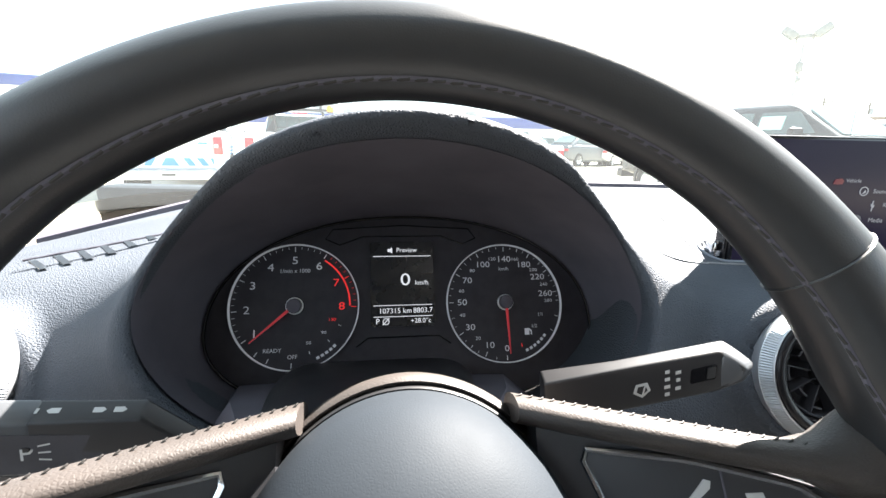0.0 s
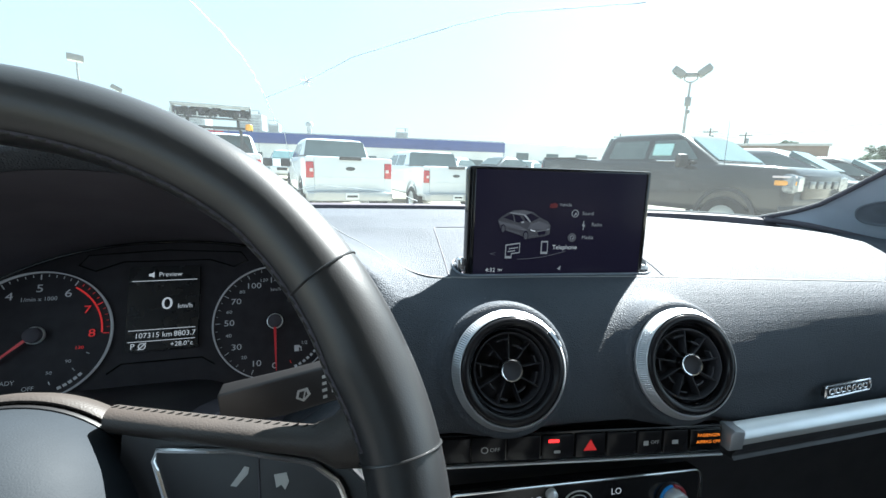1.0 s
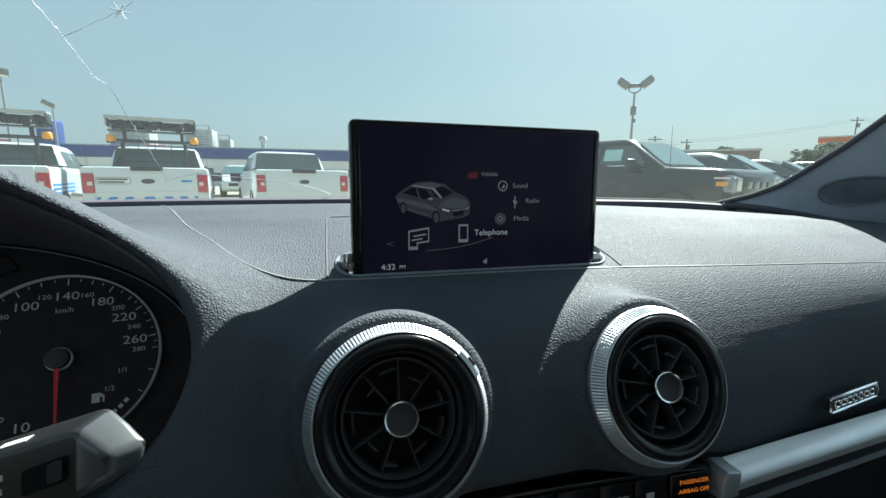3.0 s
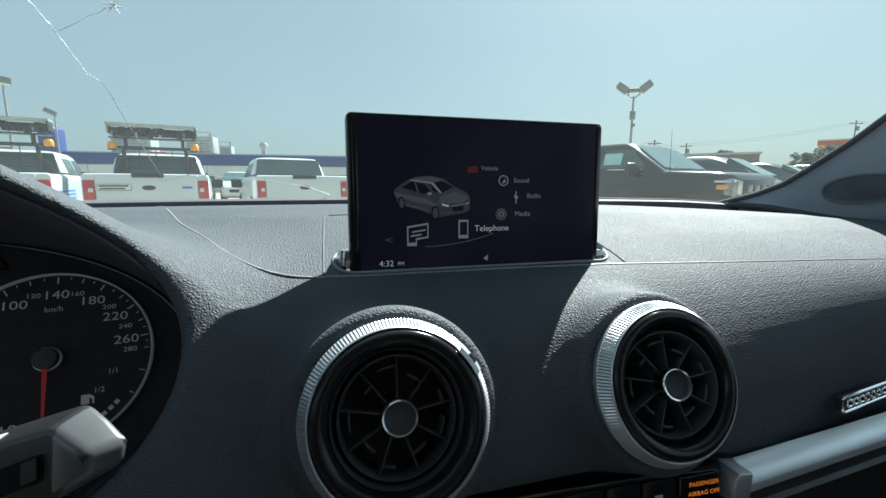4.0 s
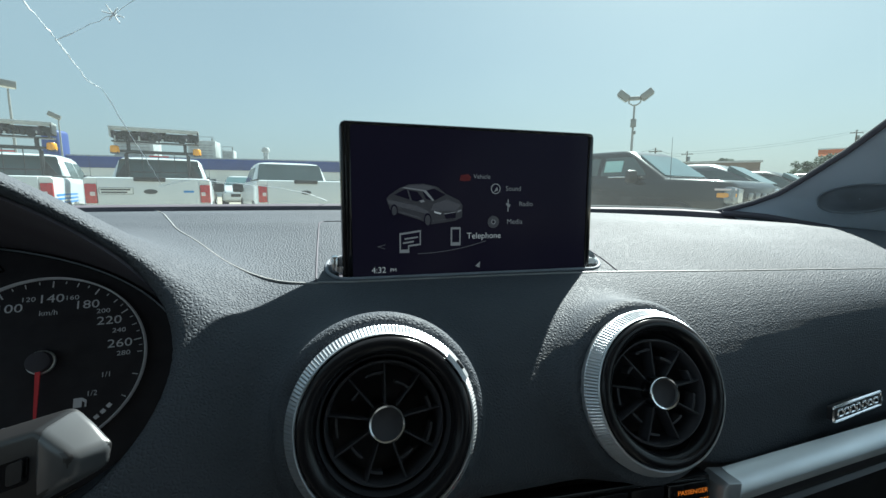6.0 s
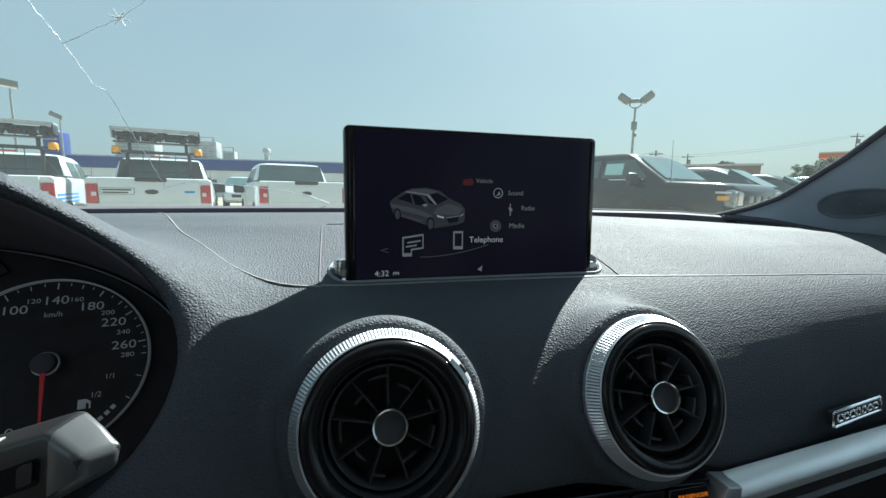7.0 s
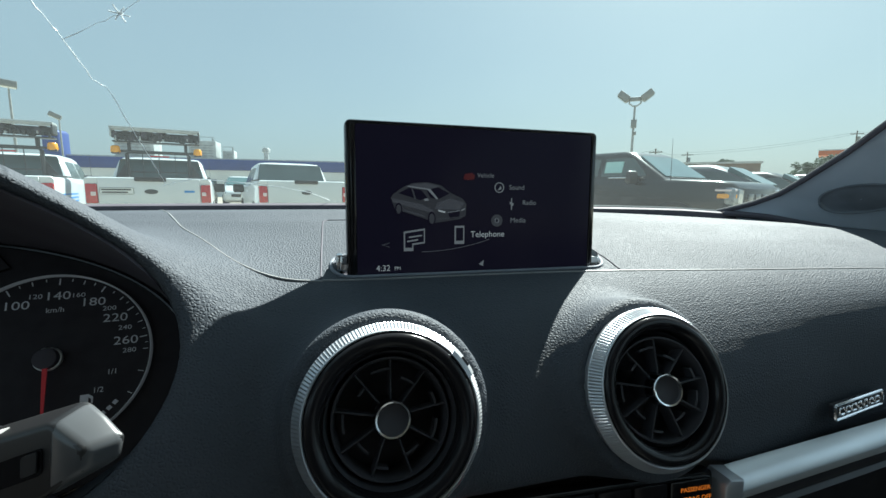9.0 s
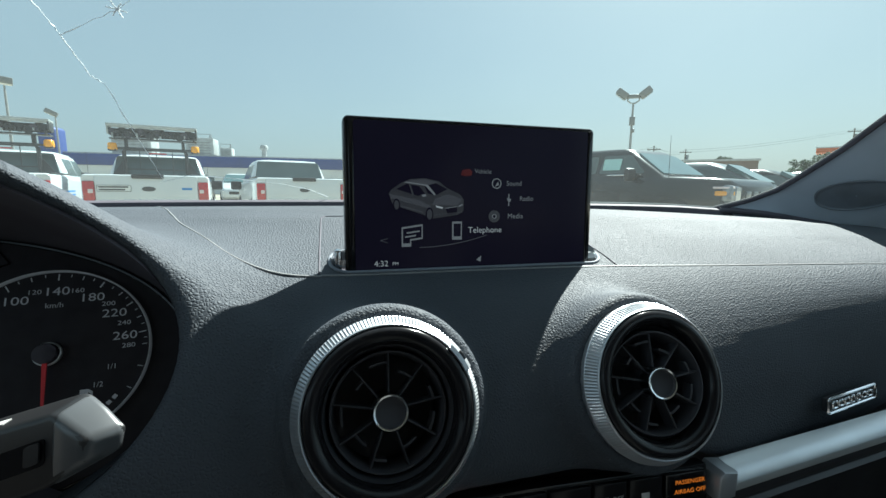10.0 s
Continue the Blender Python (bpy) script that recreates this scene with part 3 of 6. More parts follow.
# ---- air vents ----
def air_vent(place, swivel, tab, proud):
    base = thing("air_vent", "round turbine-style air vent with a knurled satin aluminium ring", "air vent", pose(*place, VENT_LEAN, 0, 0), "round air vents in the dashboard")
    R = VENT_R
    part("outer_ring", lathe([(R - 0.0045, 0.030), (R - 0.0006, 0.016), (R, 0.0105), (R - 0.0001, 0.0100), (R - 0.0014, 0.0074), (R - 0.0034, 0.0040), (R - 0.0038, 0.0034), (R - 0.0044, 0.0028), (R - 0.0050, 0.0032), (R - 0.0056, 0.010)], 320, wave=(3, 5, -0.0006)), ALU, base, "knurled satin aluminium ring", sharp=18)
    part("gloss_ring", lathe([(R - 0.0048, 0.008), (R - 0.0052, 0.0034), (R - 0.0062, 0.0018), (R - 0.0080, 0.0010), (R - 0.0100, 0.0012), (R - 0.0118, 0.0024), (R - 0.0131, 0.0046), (R - 0.0138, 0.0080), (R - 0.0140, 0.022)], 128), BEZEL, base, "gloss black inner ring")
    part("barrel", lathe([(R - 0.0139, 0.0090), (R - 0.0152, 0.0150), (R - 0.0165, 0.024), (R - 0.0185, 0.034), (0.010, 0.036), (0.0, 0.037)], 96), VANE, base)
    aim = pose(0, 0.030, 0) @ Matrix.Rotation(radians(swivel), 4, "Z") @ pose(0, -0.030 - proud, 0)
    H = R - 0.0165
    part("inner_hoop", lathe([(H - 0.0002, 0.026), (H, 0.0140), (H - 0.0005, 0.0128), (H - 0.0011, 0.0128), (H - 0.0018, 0.0145), (H - 0.0030, 0.026)], 96), VANE, base, m=aim)
    for k in range(9):
        turn = aim @ Matrix.Rotation(-radians(40 * k + 8), 4, "Y")
        part("vane", boxed((H + 0.007) / 2, 0.0190, 0, H - 0.010, 0.010, 0.0010, 0.0003, 1), VANE, base, m=turn)
        # short curved web from each blade, near and far by turns
        rr = 0.0185 if k % 2 else 0.0225
        sweep = [radians(a) for a in np.linspace(0, 24 if k % 3 else 16, 5)]
        web = rings([[((rr + dr) * math.cos(a), y, (rr + dr) * math.sin(a)) for dr, y in ((-0.0006, 0.0145), (0.0006, 0.0145), (0.0006, 0.0215), (-0.0006, 0.0215))] for a in sweep])
        part("cross_vane", web, VANE, base, m=turn)
    part("hub_ring", lathe([(0.0084, 0.016), (0.0088, 0.0086), (0.0087, 0.0075), (0.0081, 0.0068), (0.0073, 0.0070), (0.0069, 0.0084)], 64), CHROME, base, "polished chrome hub ring", m=aim)
    part("hub_cap", lathe([(0.0071, 0.0088), (0.0060, 0.0094), (0.0, 0.0096)], 40), VANE, base, m=aim)
    part("hub_stem", lathe([(0.0080, 0.010), (0.0078, 0.034)], 32), VANE, base, m=aim)
    if tab:
        bow = [radians(a) for a in np.linspace(23, 43, 7)]
        grip = rings([[((R + dr) * math.cos(a), y, (R + dr) * math.sin(a)) for dr, y in ((-0.0058, 0.0045), (-0.0052, 0.0012), (-0.0030, 0.0016), (-0.0004, 0.0068), (-0.0008, 0.012))] for a in bow])
        part("grip_tab", grip, ALU, base, "smooth grip tab", sharp=50)
        part("grip_notch", boxed(R - 0.0032, 0.0022, 0, 0.0034, 0.0012, 0.0050, 0.0005, m=Matrix.Rotation(-radians(33), 4, "Y")), DARK, base)
    return base


for k, v in enumerate(VENTS):
    air_vent(v, (0, -7, 0)[k], k == 0, (0.001, 0.009, 0)[k])

# ---- pop-up screen ----
SCREEN = pose(0.3315, 0.3335, 1.0625, -2.0, 0, 0.6)
screen = thing("display_screen", "black pop-up display screen lit with a white menu", "display screen", SCREEN)
part("housing", plate(rounded(0.1865, 0.106, 0.004), 0.0, 0.0115, 0.0018), GLOSS, screen, "black plastic housing")
part("side_strip", boxed(-0.0885, -0.0008, 0, 0.0035, 0.003, 0.101, 0.0008), GLOSS, screen)
part("side_strip", boxed(0.0885, -0.0008, 0, 0.0035, 0.003, 0.101, 0.0008), GLOSS, screen)
part("glass", plate(rounded(0.1735, 0.100, 0.002), -0.0016, 0.001), PANEL, screen, "dark glossy glass")
FY = -0.0021


def sx(px, py):
    """Menu places, as shares of the glass."""
    px, py = 0.98 * px - 0.027, 1.030 * py - 0.008
    return -0.09325 + 0.1865 * px, 0.0525 - 0.0990 * py


def menu(name, text, px, py, size, mat, align="LEFT"):
    x, z = sx(px, py)
    lettering(name, text, size, mat, screen, facing(x, FY, z), align)


menu("menu_word", "Vehicle", 0.517, 0.338, 0.0043, DIM)
menu("menu_word", "Sound", 0.650, 0.417, 0.0048, DIM)
menu("menu_word", "Radio", 0.708, 0.523, 0.0048, DIM)
menu("menu_word", "Media", 0.657, 0.647, 0.0051, DIM)
menu("menu_word", "Telephone", 0.492, 0.742, 0.0060, GLOW)
menu("clock", "4:32", 0.129, 0.955, 0.0056, GLOW)
menu("clock_suffix", "PM", 0.196, 0.958, 0.0034, GLOW)


def flat(name, pts, mat, y=FY, label=""):
    shape([sx(*p) for p in pts], y, mat, name, screen, label, 0.0003)


def car_at(pts):
    """The picture's own places, set onto the screen."""
    return [(0.186 + (u - 0.150) * 0.900, 0.390 + (v - 0.365) * 0.98) for u, v in pts]


car = [(0.150, 0.470), (0.160, 0.445), (0.205, 0.395), (0.240, 0.372), (0.300, 0.365), (0.360, 0.385), (0.395, 0.430), (0.455, 0.475), (0.470, 0.510), (0.468, 0.590), (0.440, 0.615), (0.330, 0.640), (0.290, 0.610), (0.195, 0.560), (0.165, 0.540)]
flat("car_picture", car_at(car), CARBODY, FY, "grey picture of a saloon car")
flat("car_flank", car_at([(0.152, 0.472), (0.275, 0.512), (0.325, 0.553), (0.325, 0.572), (0.200, 0.520), (0.158, 0.500)]), FAINT, FY - 0.0004)
flat("car_sill", car_at([(0.200, 0.548), (0.290, 0.590), (0.288, 0.598), (0.198, 0.556)]), FAINT, FY - 0.0004)
flat("car_roof", car_at([(0.215, 0.397), (0.245, 0.378), (0.300, 0.372), (0.355, 0.390), (0.310, 0.412)]), FAINT, FY - 0.0004)
flat("car_roof_rail", car_at([(0.212, 0.396), (0.222, 0.390), (0.312, 0.410), (0.346, 0.476), (0.338, 0.480), (0.300, 0.416)]), DIM, FY - 0.0009)
flat("car_bonnet", car_at([(0.330, 0.545), (0.345, 0.500), (0.400, 0.470), (0.462, 0.505), (0.440, 0.550)]), FAINT, FY - 0.0004)
flat("car_bonnet_light", car_at([(0.350, 0.520), (0.372, 0.492), (0.405, 0.476), (0.415, 0.482), (0.375, 0.520)]), FAINT, FY - 0.0008)
flat("car_window", car_at([(0.180, 0.440), (0.222, 0.405), (0.275, 0.420), (0.300, 0.470), (0.270, 0.485)]), PANEL, FY - 0.0008)
flat("car_pillar", car_at([(0.232, 0.405), (0.238, 0.406), (0.252, 0.478), (0.245, 0.478)]), SLATE, FY - 0.0012)
flat("car_mirror", car_at([(0.283, 0.478), (0.300, 0.472), (0.306, 0.486), (0.290, 0.492)]), DIM, FY - 0.0012)
flat("car_windscreen", car_at([(0.312, 0.468), (0.297, 0.418), (0.345, 0.398), (0.395, 0.438), (0.345, 0.480)]), PANEL, FY - 0.0008)
flat("car_grille", car_at([(0.388, 0.568), (0.440, 0.556), (0.438, 0.602), (0.398, 0.612)]), PANEL, FY - 0.0008)
flat("car_grille_edge", car_at([(0.386, 0.566), (0.441, 0.554), (0.441, 0.558), (0.387, 0.571)]), DIM, FY - 0.0010)
flat("car_lamp", car_at([(0.345, 0.548), (0.378, 0.562), (0.374, 0.572), (0.348, 0.562)]), GLOW, FY - 0.0008)
flat("car_lamp", car_at([(0.446, 0.550), (0.462, 0.538), (0.464, 0.546), (0.448, 0.560)]), DIM, FY - 0.0008)
flat("car_lip", car_at([(0.340, 0.612), (0.462, 0.592), (0.462, 0.598), (0.342, 0.620)]), SLATE, FY - 0.0008)
for wu, wv, ww in ((0.180, 0.545, 0.0042), (0.318, 0.610, 0.0048)):
    (wu, wv), = car_at([(wu, wv)])
    wx, wz = sx(wu, wv)
    part("car_wheel", plate([(wx + ww * 0.55 * math.cos(t), wz + ww * math.sin(t)) for t in np.linspace(0, 2 * math.pi, 20, endpoint=False)], FY - 0.0010, FY - 0.0006), PANEL, screen, smooth=False)
    part("car_wheel_rim", plate([(wx + ww * 0.38 * math.cos(t), wz + ww * 0.72 * math.sin(t)) for t in np.linspace(0, 2 * math.pi, 20, endpoint=False)], FY - 0.0014, FY - 0.0010), SLATE, screen, smooth=False)


def ring_mark(name, px, py, r, w, mat, parent=screen, y=FY):
    x, z = sx(px, py)
    part(name, lathe([(r, y + 0.0003), (r, y), (r - w, y), (r - w, y + 0.0003)], 28), mat, parent, m=pose(x, 0, z))


ring_mark("sound_icon", 0.609, 0.418, 0.0037, 0.0007, DIM)
flat("sound_icon", [(0.602, 0.440), (0.614, 0.405), (0.619, 0.428)], DIM)
flat("radio_icon", [(0.660, 0.490), (0.664, 0.490), (0.664, 0.575), (0.660, 0.575)], DIM)
flat("radio_icon", [(0.654, 0.515), (0.672, 0.527), (0.668, 0.545), (0.656, 0.535)], DIM)
ring_mark("media_icon", 0.601, 0.647, 0.0043, 0.0024, SLATE)
ring_mark("media_icon", 0.601, 0.647, 0.0017, 0.0006, DIM)
flat("vehicle_icon", [(0.462, 0.365), (0.468, 0.330), (0.496, 0.322), (0.508, 0.340), (0.504, 0.365), (0.482, 0.370)], REDGLOW)
flat("phone_icon", [(0.428, 0.680), (0.467, 0.680), (0.467, 0.805), (0.428, 0.805)], DIM)
flat("phone_icon_face", [(0.4335, 0.694), (0.4615, 0.694), (0.4615, 0.782), (0.4335, 0.782)], PANEL, FY - 0.0004)
flat("app_icon", [(0.232, 0.715), (0.312, 0.695), (0.312, 0.795), (0.268, 0.805), (0.268, 0.845), (0.232, 0.845)], DIM)
flat("app_icon_face", [(0.237, 0.726), (0.307, 0.708), (0.307, 0.784), (0.263, 0.794), (0.263, 0.822), (0.237, 0.822)], PANEL, FY - 0.0004)
flat("app_icon_bar", [(0.250, 0.748), (0.300, 0.736), (0.300, 0.746), (0.250, 0.758)], DIM, FY - 0.0008)
flat("app_icon_bar", [(0.244, 0.775), (0.285, 0.765), (0.285, 0.775), (0.244, 0.785)], DIM, FY - 0.0008)
flat("mute_icon", [(0.528, 0.950), (0.548, 0.922), (0.545, 0.965), (0.536, 0.957)], DIM)
flat("arrow_icon", [(0.150, 0.800), (0.180, 0.786), (0.180, 0.790), (0.158, 0.801), (0.180, 0.814), (0.180, 0.818)], FAINT)
arc = [(0.30 + 0.27 * k / 12, 0.850 - 0.075 * (k / 12) ** 2) for k in range(13)]
flat("menu_arc", arc + [(x, z + 0.005) for x, z in reversed(arc)], FAINT)

# ---- instruments ----
cluster = thing("instrument_cluster", "black instrument cluster with two chrome-ringed dials and a central display", "instrument cluster", GAUGES)
part("face", plate([(x + 0.004, z - 0.020) for x, z in superarc(0.1655, 0.0995, 0.0725, 2.15, 96)], 0.003, 0.012), DIAL, cluster)
part("frame", tube([(x + 0.004, 0.0005, z - 0.020) for x, z in superarc(0.1630, 0.0970, 0.070, 2.15, 120)], 0.0011, 6, True), GLOSS, cluster, "thin gloss frame")


def dial(cx, cz, kind):
    R = 0.0518
    d = new(kind)
    d.parent = cluster
    d.matrix_basis = pose(cx, 0, cz)
    tagged(d, kind.replace("_", " ") + " dial with a red needle and white numerals")
    # the chrome's shine is put into the ring's pale, faintly glowing colour
    part("ring", lathe([(R - 0.0004, 0.002), (R - 0.0003, -0.0010), (R + 0.0001, -0.0014), (R + 0.0005, -0.0010), (R + 0.0007, 0.002)], 96), MARK, d, "thin ring with its chrome shine put into a glowing white")
    part("plate", lathe([(R - 0.001, 0.0015), (0.0, 0.0015)], 96), DIAL, d)
    return d, R


def tick(d, R, ang, length, width, mat, out=0.965):
    a = radians(ang)
    part("tick", boxed(R * out - length / 2, 0.0009, 0, length, 0.0006, width * 0.75, m=Matrix.Rotation(-a, 4, "Y")), mat, d, smooth=False)


def numeral(d, R, ang, text, size, mat, at):
    a = radians(ang)
    lettering("numeral", text, size * 0.92, mat, d, facing(R * at * math.cos(a), 0.0005, R * at * math.sin(a)) @ Matrix.Diagonal((1.22, 1.0, 1.0, 1.0)))


def pointer(d, R, ang):
    a = radians(ang)
    bm = rings([[(0.004, -0.004, -0.0012), (0.004, -0.004, 0.0012), (0.004, -0.0032, 0.0012), (0.004, -0.0032, -0.0012)],
                [(R * 0.86, -0.0036, -0.0004), (R * 0.86, -0.0036, 0.0004), (R * 0.86, -0.0032, 0.0004), (R * 0.86, -0.0032, -0.0004)]])
    bmesh.ops.transform(bm, matrix=Matrix.Rotation(-a, 4, "Y"), verts=bm.verts[:])
    part("needle", bm, NEEDLE, d, "red needle", smooth=False)
    part("needle_hub", lathe([(0.0058, 0.0), (0.0058, -0.0052), (0.0050, -0.0056), (0.0, -0.0057)], 40), CAVE, d)
    part("needle_hub_ring", lathe([(0.0070, 0.0005), (0.0070, -0.0015), (0.0062, -0.0018)], 40), SILVER, d)


rev, R = dial(-0.0898, 0.0010, "rev_counter")
for k in range(8):
    ang = 215 - 31 * k
    numeral(rev, R, ang, str(k + 1), 0.0098, REDMARK if k >= 6 else MARK, 0.735)
    tick(rev, R, ang, 0.0042, 0.0008, REDMARK if k >= 6 else MARK)
    for j in range(1, 5):
        if k < 7:
            tick(rev, R, ang - 31 * j / 5, 0.0020, 0.0004, REDMARK if k >= 5 else MARK)
arcp = [(R * 0.875 * math.cos(radians(a)), R * 0.875 * math.sin(radians(a))) for a in np.linspace(58, -1, 26)]
part("red_zone", plate(arcp + [(x * 0.972, z * 0.972) for x, z in reversed(arcp)], 0.0008, 0.0012), REDMARK, rev, smooth=False)
lettering("dial_word", "1/min x 1000", 0.0047, MARK, rev, facing(-0.0006, 0.0005, 0.0293))
lettering("dial_word", "READY", 0.0046, MARK, rev, facing(-0.0168, 0.0005, -0.0356))
lettering("dial_word", "OFF", 0.0046, MARK, rev, facing(-0.0008, 0.0005, -0.0412))
for ang in (245, 268, 232):
    tick(rev, R, ang, 0.004, 0.0007, MARK)
for ang, tx in ((-22, "130"), (-43.5, "90"), (-69, "50")):
    numeral(rev, R, ang, tx, 0.0038, REDMARK if tx == "130" else MARK, 0.63)
    tick(rev, R, ang - 3, 0.0025, 0.0005, MARK, 0.80)
for k in range(5):
    tick(rev, R, -46 - 4.9 * k, 0.0022, 0.0034, MARK, 0.92)
pointer(rev, R, 220.5)

speed, R = dial(0.0898, -0.0010, "speedometer")
big = {0: 269, 10: 246.5, 30: 213, 50: 179, 70: 149, 100: 118.5, 140: 88, 180: 59.5, 220: 34.5, 260: 10}
small = {20: 229.5, 40: 195, 60: 164.5, 80: 134.5, 120: 104, 160: 73, 200: 45, 240: 22, 280: 0.4}
for v, ang in big.items():
    numeral(speed, R, ang, str(v), 0.0080, MARK, 0.745 if v >= 30 else 0.775)
    tick(speed, R, ang, 0.0040, 0.0007, MARK)
for v, ang in small.items():
    numeral(speed, R, ang, str(v), 0.0044, MARK, 0.775)
    tick(speed, R, ang, 0.0026, 0.0005, MARK)
lines = sorted(list(big.values()) + list(small.values()))
for a, b in zip(lines, lines[1:]):
    tick(speed, R, (a + b) / 2, 0.0016, 0.0004, MARK)
lettering("dial_word", "km/h", 0.0046, MARK, speed, facing(0.0007, 0.0005, 0.0298))
lettering("dial_word", "1/1", 0.0044, MARK, speed, facing(0.0318, 0.0005, -0.0118))
lettering("dial_word", "1/2", 0.0044, MARK, speed, facing(0.0252, 0.0005, -0.0218))
tick(speed, R, -16, 0.003, 0.0006, MARK)
tick(speed, R, -32, 0.0026, 0.0006, MARK)
tick(speed, R, -71, 0.0030, 0.0006, REDMARK, 0.80)
for k in range(6):
    tick(speed, R, -41.5 - 5.2 * k, 0.0022, 0.0032, MARK, 0.90)
part("pump_icon", plate([(0.0165, -0.0290), (0.0205, -0.0290), (0.0205, -0.0252), (0.0220, -0.0265), (0.0220, -0.0290), (0.0228, -0.0290), (0.0228, -0.0252), (0.0205, -0.0235), (0.0165, -0.0235)], 0.0007, 0.0012), MARK, speed, smooth=False)
pointer(speed, R, 271.5)

mid = part("centre_display", plate(rounded(0.0545, 0.0730, 0.002), -0.0006, 0.004), LCD, cluster, "monochrome trip display")
for z in (0.0415, -0.0010, -0.0105):
    part("rule", boxed(0, -0.0012, z, 0.0500, 0.0006, 0.0005), GLOW, mid, smooth=False, m=pose(0, 0, 0.0))
lettering("display_word", "Preview", 0.0056, GLOW, mid, facing(0.004, -0.0010, 0.0468))
part("mute_icon", plate([(-0.0125, 0.0455), (-0.0105, 0.0455), (-0.0085, 0.0440), (-0.0085, 0.0495), (-0.0105, 0.0480), (-0.0125, 0.0480)], -0.0012, -0.0008), GLOW, mid, smooth=False)
lettering("display_word", "0", 0.0150, GLOW, mid, facing(0.0025, -0.0010, 0.0205) @ Matrix.Diagonal((1.25, 1.0, 1.0, 1.0)))
lettering("display_word", "km/h", 0.0058, GLOW, mid, facing(0.0165, -0.0010, 0.0180))
lettering("display_word", "107315 km", 0.0062, GLOW, mid, facing(-0.0065, -0.0010, -0.0058))
lettering("display_word", "8803.7", 0.0062, GLOW, mid, facing(0.0170, -0.0010, -0.0058))
lettering("display_word", "P", 0.0066, GLOW, mid, facing(-0.0215, -0.0010, -0.0145))
lettering("display_word", "+28.0\u00b0c", 0.0056, GLOW, mid, facing(0.0150, -0.0010, -0.0145))
part("stop_icon", lathe([(0.0028, -0.0008), (0.0028, -0.0012), (0.0022, -0.0012), (0.0022, -0.0008)], 24), GLOW, mid, m=pose(-0.0145, 0, -0.0145))
part("stop_icon", boxed(0, -0.001, 0, 0.0080, 0.0005, 0.0007), GLOW, mid, smooth=False, m=pose(-0.0145, 0, -0.0145, 0, -45, 0))
mid.matrix_basis = pose(-0.0005, 0, 0.0180) @ pose(0, 0, 0)
for o in mid.children:
    o.location.z -= 0.0180
part("upper_bracket", tube([(x, 0.0022, z) for x, z in ((-0.066, 0.058), (-0.060, 0.0665), (0.0, 0.0700), (0.060, 0.0665), (0.066, 0.058), (0.054, 0.0525), (0.034, 0.0600), (-0.034, 0.0600), (-0.054, 0.0525))], 0.0006, 6, True), GLOSS, cluster)
part("lower_bracket", tube([(x, 0.0022, z) for x, z in ((-0.040, -0.0345), (-0.030, -0.0275), (0.030, -0.0275), (0.040, -0.0345))], 0.0006, 6), GLOSS, cluster)
lettering("trip_word", "0.0", 0.0052, MARK, cluster, facing(0.002, 0.0015, -0.0560))
part("lower_shelf", plate([(-0.060, -0.082), (-0.052, -0.058), (-0.040, -0.0505), (0.040, -0.0505), (0.052, -0.058), (0.060, -0.082)], -0.004, 0.006, 0.0015), CAVE, cluster)


# ---- steering wheel ----
WHEEL = pose(-0.0025, 0.0791, 0.9808, -26.2, 0, 5.94)
wheel = thing("steering_wheel", "worn black leather three-spoke steering wheel with buttons", "steering wheel", WHEEL)
RR = 0.1687


def rim_section(a):
    """Half-sizes of the rim at angle a: a little fatter at the thumb grips."""
    g = max(0.0, 1 - abs(((math.degrees(a) - 22 + 180) % 360) - 180) / 26) + max(0.0, 1 - abs(((math.degrees(a) - 158 + 180) % 360) - 180) / 26)
    return 0.0152 + 0.0022 * g, 0.0158 + 0.0018 * g, 0.004 * g


loops = []
for i in range(200):
    a = 2 * math.pi * i / 200
    w, h, shift = rim_section(a)
    lp = []
    for k in range(28):
        t = 2 * math.pi * k / 28
        r = RR - shift + w * math.cos(t)
        lp.append((r * math.cos(a), h * math.sin(t), r * math.sin(a)))
    loops.append(lp)
loops.append(loops[0])
bm = rings(loops, True, False)
bmesh.ops.remove_doubles(bm, verts=bm.verts[:], dist=1e-6)
rim = part("rim", bm, LEATHER, wheel, "worn black leather rim", sharp=80)


def collar(deg, name):
    a = radians(deg)
    w, h, shift = rim_section(a)
    c = Vector((math.cos(a), 0, math.sin(a)))
    pts = [c * (RR - shift + (w + 0.0002) * math.cos(t)) + Vector((0, (h + 0.0002) * math.sin(t), 0)) for t in np.linspace(0, 2 * math.pi, 40, endpoint=False)]
    part(name, tube(pts, 0.0005, 6, True), LEATHER, rim, "leather panel seam")


